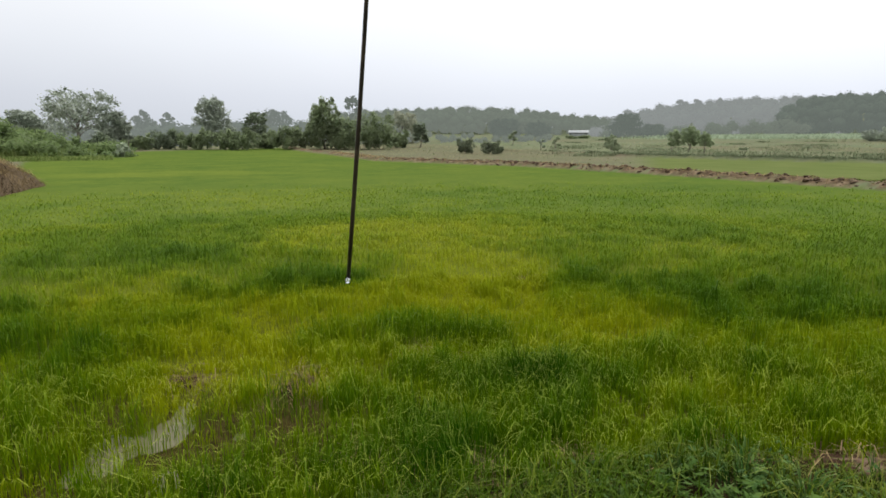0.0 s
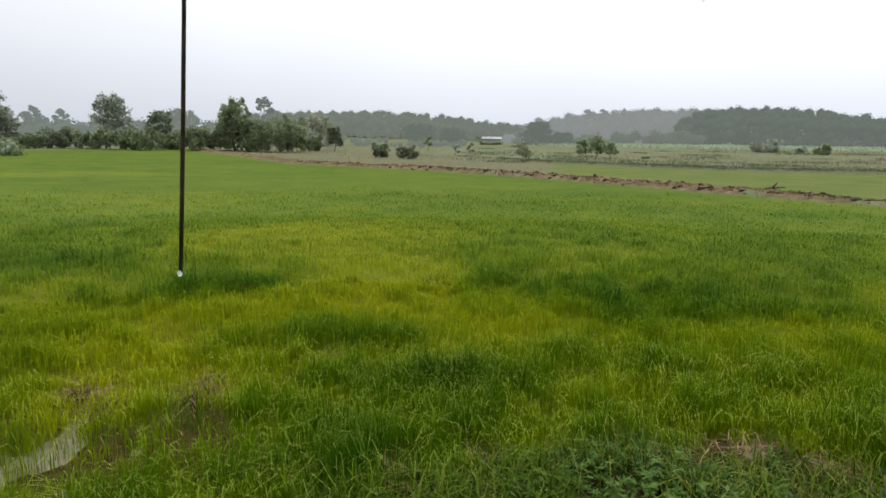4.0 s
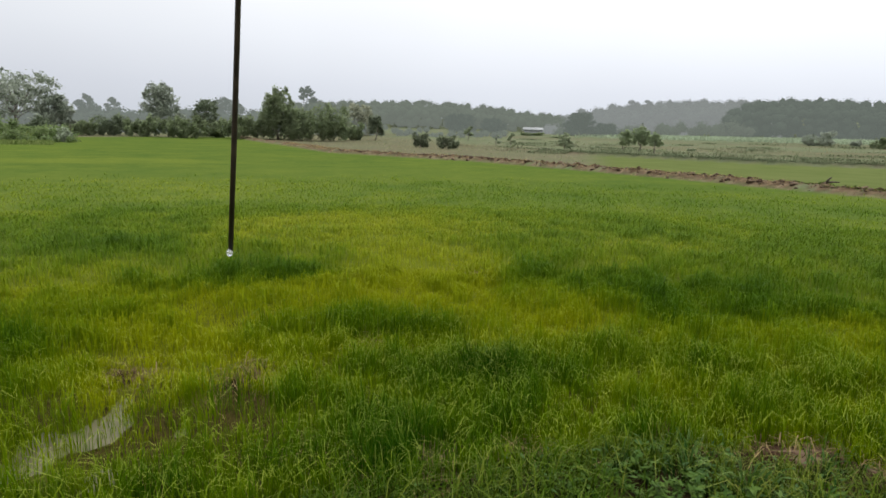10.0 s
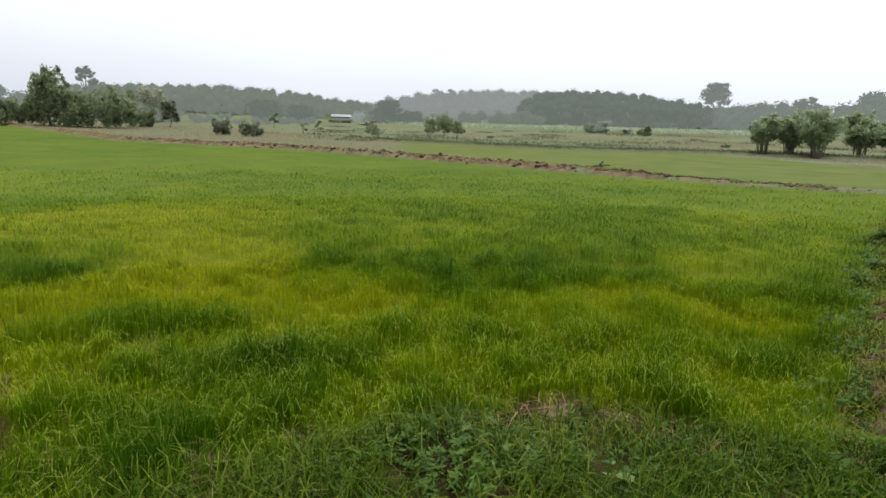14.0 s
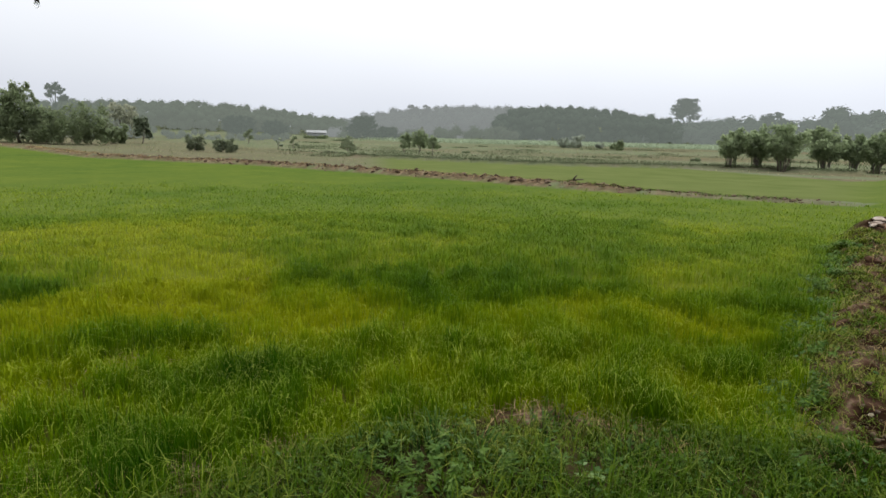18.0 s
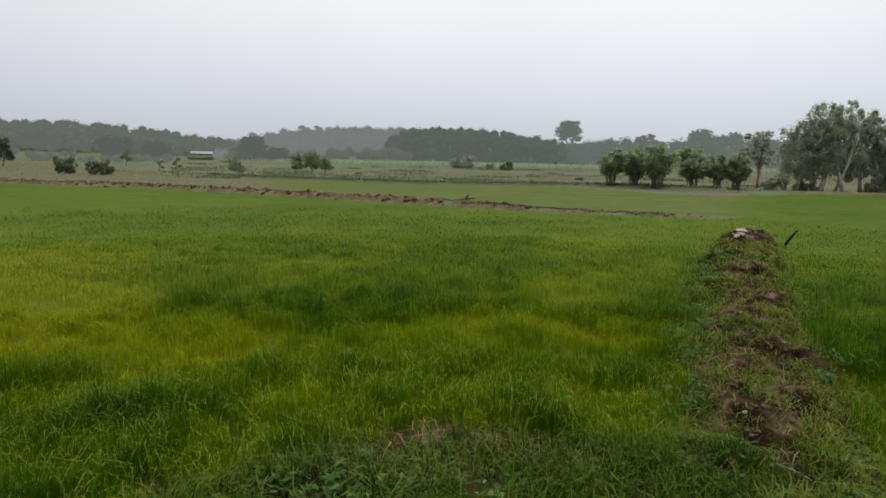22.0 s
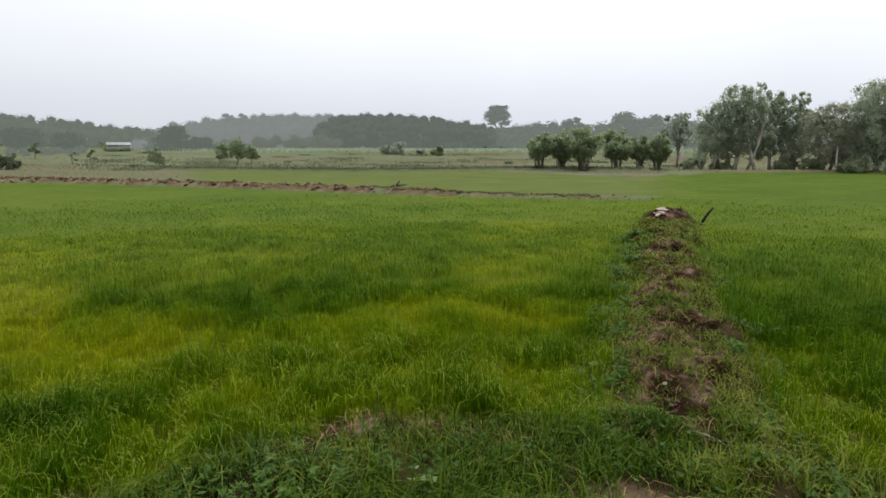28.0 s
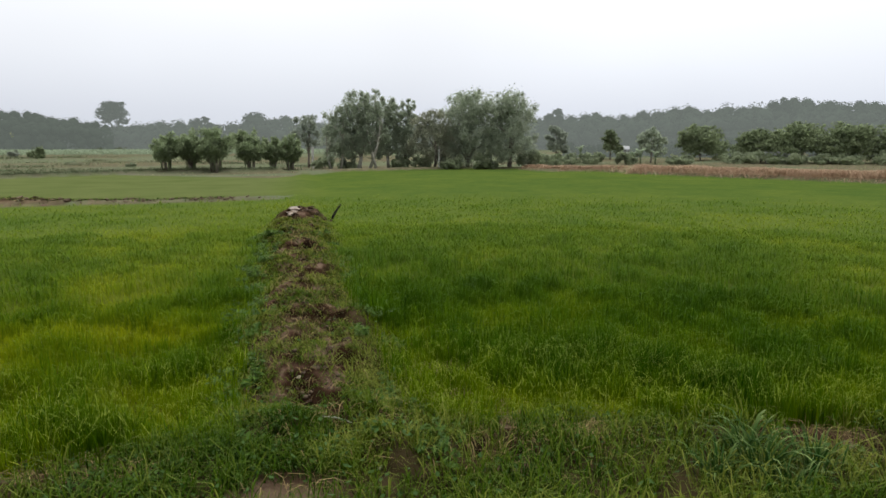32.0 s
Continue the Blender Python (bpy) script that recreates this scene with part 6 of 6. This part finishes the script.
def brush_pile(az, r):
    x, y = spot(az, r)
    ob = thing("brush_pile", (x, y, float(ground_z(x, y))), "low dark pile of cut branches in the meadow", "brush pile")
    for _ in range(26):
        a, l = rng.uniform(0, 2 * math.pi), rng.uniform(0.6, 1.3)
        at = (rng.normal(0, 0.45), rng.normal(0, 0.3), rng.uniform(0.03, 0.45))
        bm = bmesh.new()
        tube(bm, limb_path((at[0] - l / 2 * math.cos(a), at[1] - l / 2 * math.sin(a), at[2] * 0.7), (at[0] + l / 2 * math.cos(a), at[1] + l / 2 * math.sin(a), at[2] + rng.uniform(-0.1, 0.25)), 0.05, 4), [0.04, 0.035, 0.025, 0.012], 5)
        part("branch", bm, DARK_WOOD, ob)


brush_pile(-9.0, 76)


def banana_plant(az, r, tall):
    x, y = spot(az, r)
    ob = thing("banana_plant", (x, y, float(ground_z(x, y)) - 0.05), "small banana plant with long drooping leaves", "banana plant", "banana plants")
    bm = bmesh.new()
    tube(bm, [(0, 0, 0), (0.03, 0, tall * 0.35), (0.02, 0.03, tall * 0.6)], [0.12, 0.1, 0.07], 8)
    part("stalk", bm, LEAF_MID, ob)
    for k in range(8):
        a = k * 2.4 + rng.uniform(-0.3, 0.3)
        n = 1
        me = ribbons("leaf", np.array([[0.0, 0.0, tall * 0.5]]), np.array([tall * rng.uniform(0.55, 0.75)]), np.array([0.42]), np.array([a]), np.array([rng.uniform(0.5, 1.2)]), CANE, 4, 0.14, tone=np.array([rng.uniform(0.3, 0.9)]))
        part("leaf", me, CANE, ob)


for az, r, tall in ((-83.1, 90, 2.2), (-82.4, 92, 1.8), (-84.3, 91, 1.9), (-78.1, 112, 2.4)):
    banana_plant(az, r, tall)
shrub("yellow_bush", -94.7, 100, -0.35, 1.6, LEAF_BAMBOO, "low yellow-green bush beyond the straw strip", "", 600, 0.24)
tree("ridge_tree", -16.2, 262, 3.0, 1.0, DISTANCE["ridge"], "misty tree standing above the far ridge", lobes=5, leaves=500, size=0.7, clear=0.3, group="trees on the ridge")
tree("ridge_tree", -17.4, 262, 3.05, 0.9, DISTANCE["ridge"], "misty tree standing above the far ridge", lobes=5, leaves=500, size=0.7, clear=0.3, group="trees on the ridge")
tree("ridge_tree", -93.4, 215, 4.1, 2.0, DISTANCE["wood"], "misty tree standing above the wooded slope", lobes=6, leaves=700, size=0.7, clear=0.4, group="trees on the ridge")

# ---- far sheds, posts, mountain ----
def field_shed(az, r, wide, tall, roof_mat, label):
    x, y = spot(az, r)
    z = float(ground_z(x, y))
    ob = thing("field_shed", (x, y, z), label, "shed", "", az)
    w, d = wide / 2, wide * 0.35
    for sx in (-0.9, 0.0, 0.9):
        for sy in (-0.9, 0.9):
            bm = bmesh.new()
            tube(bm, [(sx * w, sy * d, -0.1), (sx * w, sy * d, tall * 0.72)], [0.07, 0.06], 6)
            part("post", bm, DARK_WOOD, ob)
    bm = bmesh.new()
    box(bm, -0.95 * w, -0.95 * d, 0, 0.95 * w, -0.88 * d, tall * 0.70)
    part("wall", bm, TIN, ob)
    for s in (-1, 1):
        bm = bmesh.new()
        n = 12
        rows = [[bm.verts.new((-w * 1.08 + 2.16 * w * k / n, s * d * 1.15 * (1 - j), tall * (0.70 + 0.30 * j) + 0.03 * (k % 2) + up)) for k in range(n + 1)] for up in (0, 0.04) for j in (0, 1)]
        for k in range(n):
            bm.faces.new((rows[2][k], rows[2][k + 1], rows[3][k + 1], rows[3][k]))
            bm.faces.new((rows[0][k], rows[1][k], rows[1][k + 1], rows[0][k + 1]))
        part("roof", bm, roof_mat, ob)
    return ob


field_shed(-7.9, 165, 4.6, 1.9, TIN, "low shed under a pale sheet roof")
shrub("shed_bush", -7.3, 160, 0.0, 1.0, LEAF_HEDGE, "low hazy bush in front of the shed", "bushes by the shed", 260, 0.3, tall=0.9)
shrub("shed_bush", -8.3, 161, 0.0, 1.1, LEAF_HEDGE, "low hazy bush in front of the shed", "bushes by the shed", 260, 0.3, tall=1.0)
field_shed(-93.4, 98, 3.0, 1.5, TIN, "low lean-to roof beside a green bush")
field_shed(-81.8, 122, 1.4, 2.0, WHITE, "small field hut with a white sheet roof")


def post(az, r, tall, thick, mat, label):
    x, y = spot(az, r)
    ob = thing("post", (x, y, float(ground_z(x, y)) - 0.05), label, "post", "field posts")
    bm = bmesh.new()
    box(bm, -thick, -thick, 0, thick, thick, tall, 0.02)
    part("shaft", bm, mat, ob)
    bm = bmesh.new()
    box(bm, -thick * 1.15, -thick * 1.15, tall, thick * 1.15, thick * 1.15, tall + 0.05, 0.01)
    part("cap", bm, mat, ob)


post(-54.75, 78, 2.5, 0.11, CONCRETE, "pale concrete post standing among the bamboo")
post(-65.8, 71, 2.2, 0.07, CONCRETE, "thin pale concrete post under the trees")
post(-61.2, 76, 1.9, 0.06, CONCRETE, "thin pale concrete post under the trees")


def mountain():
    bm = bmesh.new()
    n, m = 60, 10
    rows = []
    for j in range(m + 1):
        row = []
        for i in range(n + 1):
            a = 36 + 50 * i / n
            r = 1900 + 900 * j / m
            rise = np.interp(a, [36, 37.6, 41.7, 46, 55, 70, 86], [0.0, 1.65, 3.45, 4.6, 5.5, 4.0, 0.0])
            x, y = spot(a, r)
            row.append(bm.verts.new((x, y, r * math.tan(radians(float(rise))) * math.sin(math.pi / 2 * min(1, j / m * 1.4)) + 8 * noise.noise((x * 0.01, y * 0.01, 0)) - 5)))
        rows.append(row)
    for j in range(m):
        for i in range(n):
            bm.faces.new((rows[j][i], rows[j][i + 1], rows[j + 1][i + 1], rows[j + 1][i])).smooth = True
    me = bpy.data.meshes.new("backdrop")
    bm.to_mesh(me)
    bm.free()
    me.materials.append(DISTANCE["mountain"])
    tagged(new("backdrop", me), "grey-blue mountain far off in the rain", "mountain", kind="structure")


mountain()

# ---- the eave overhead, and the stems that drip from it ----
def hanging_stem(tip, way, top_z, thick, label, drop):
    """A wet stem that hangs from the eave, with a drop at its tip."""
    span = top_z - tip[2]
    ob = thing("hanging_stem", tip, label, "stem", "stems under the eave")
    bm = bmesh.new()
    path = [(way[0] * span * s + 0.0012 * math.sin(9 * s), way[1] * span * s + 0.0012 * math.cos(7 * s), span * s) for s in np.linspace(0, 1, 24)]
    tube(bm, path, [thick * (0.75 + 0.25 * s) * (1 + 0.08 * math.sin(31 * s)) for s in np.linspace(0, 1, 24)], 8)
    part("stalk", bm, STEM, ob)
    if drop:
        bm = bmesh.new()
        bmesh.ops.create_uvsphere(bm, u_segments=16, v_segments=10, radius=drop, matrix=Matrix.Translation((0, 0, -drop * 0.6)) @ Matrix.Diagonal((1, 1, 1.15, 1)))
        for f in bm.faces:
            f.smooth = True
        part("water_drop", bm, DROP, ob, "clear hanging water drop")


DROP = drop_material()
hanging_stem((-0.3615, 0.46, 2.04), (0.135, -0.2465), 2.86, 0.00125, "thin dark wet stem hanging with a drop", 0.0012)
hanging_stem((-0.125, 0.450, 2.168), (-0.02, -0.25), 2.86, 0.0016, "short dark wet stem hanging from the eave", 0.0016)
hanging_stem((-0.013, 0.405, 2.192), (-0.04, -0.19), 2.86, 0.0008, "thin dark stem hanging from the eave", 0.0012)


def eave():
    ob = thing("eave_rail", (0, 0, 0), "weathered wooden rail of a shelter's eave", "eave")
    bm = bmesh.new()
    tube(bm, [(-1.9, 0.27, 2.875), (-0.6, 0.275, 2.88), (0.6, 0.27, 2.875), (1.7, 0.27, 2.87)], [0.022, 0.023, 0.022, 0.02], 9)
    part("rail", bm, DARK_WOOD, ob)
    for x in (-1.8, 1.6):
        bm = bmesh.new()
        tube(bm, [(x, -0.9, float(ground_z(x, -0.9)) - 0.1), (x, -0.9, 2.6)], [0.045, 0.04], 8)
        part("post", bm, DARK_WOOD, ob)
        bm = bmesh.new()
        tube(bm, [(x, -0.98, 2.55), (x, 0.33, 2.86)], [0.03, 0.026], 8)
        part("bracket", bm, DARK_WOOD, ob)


eave()
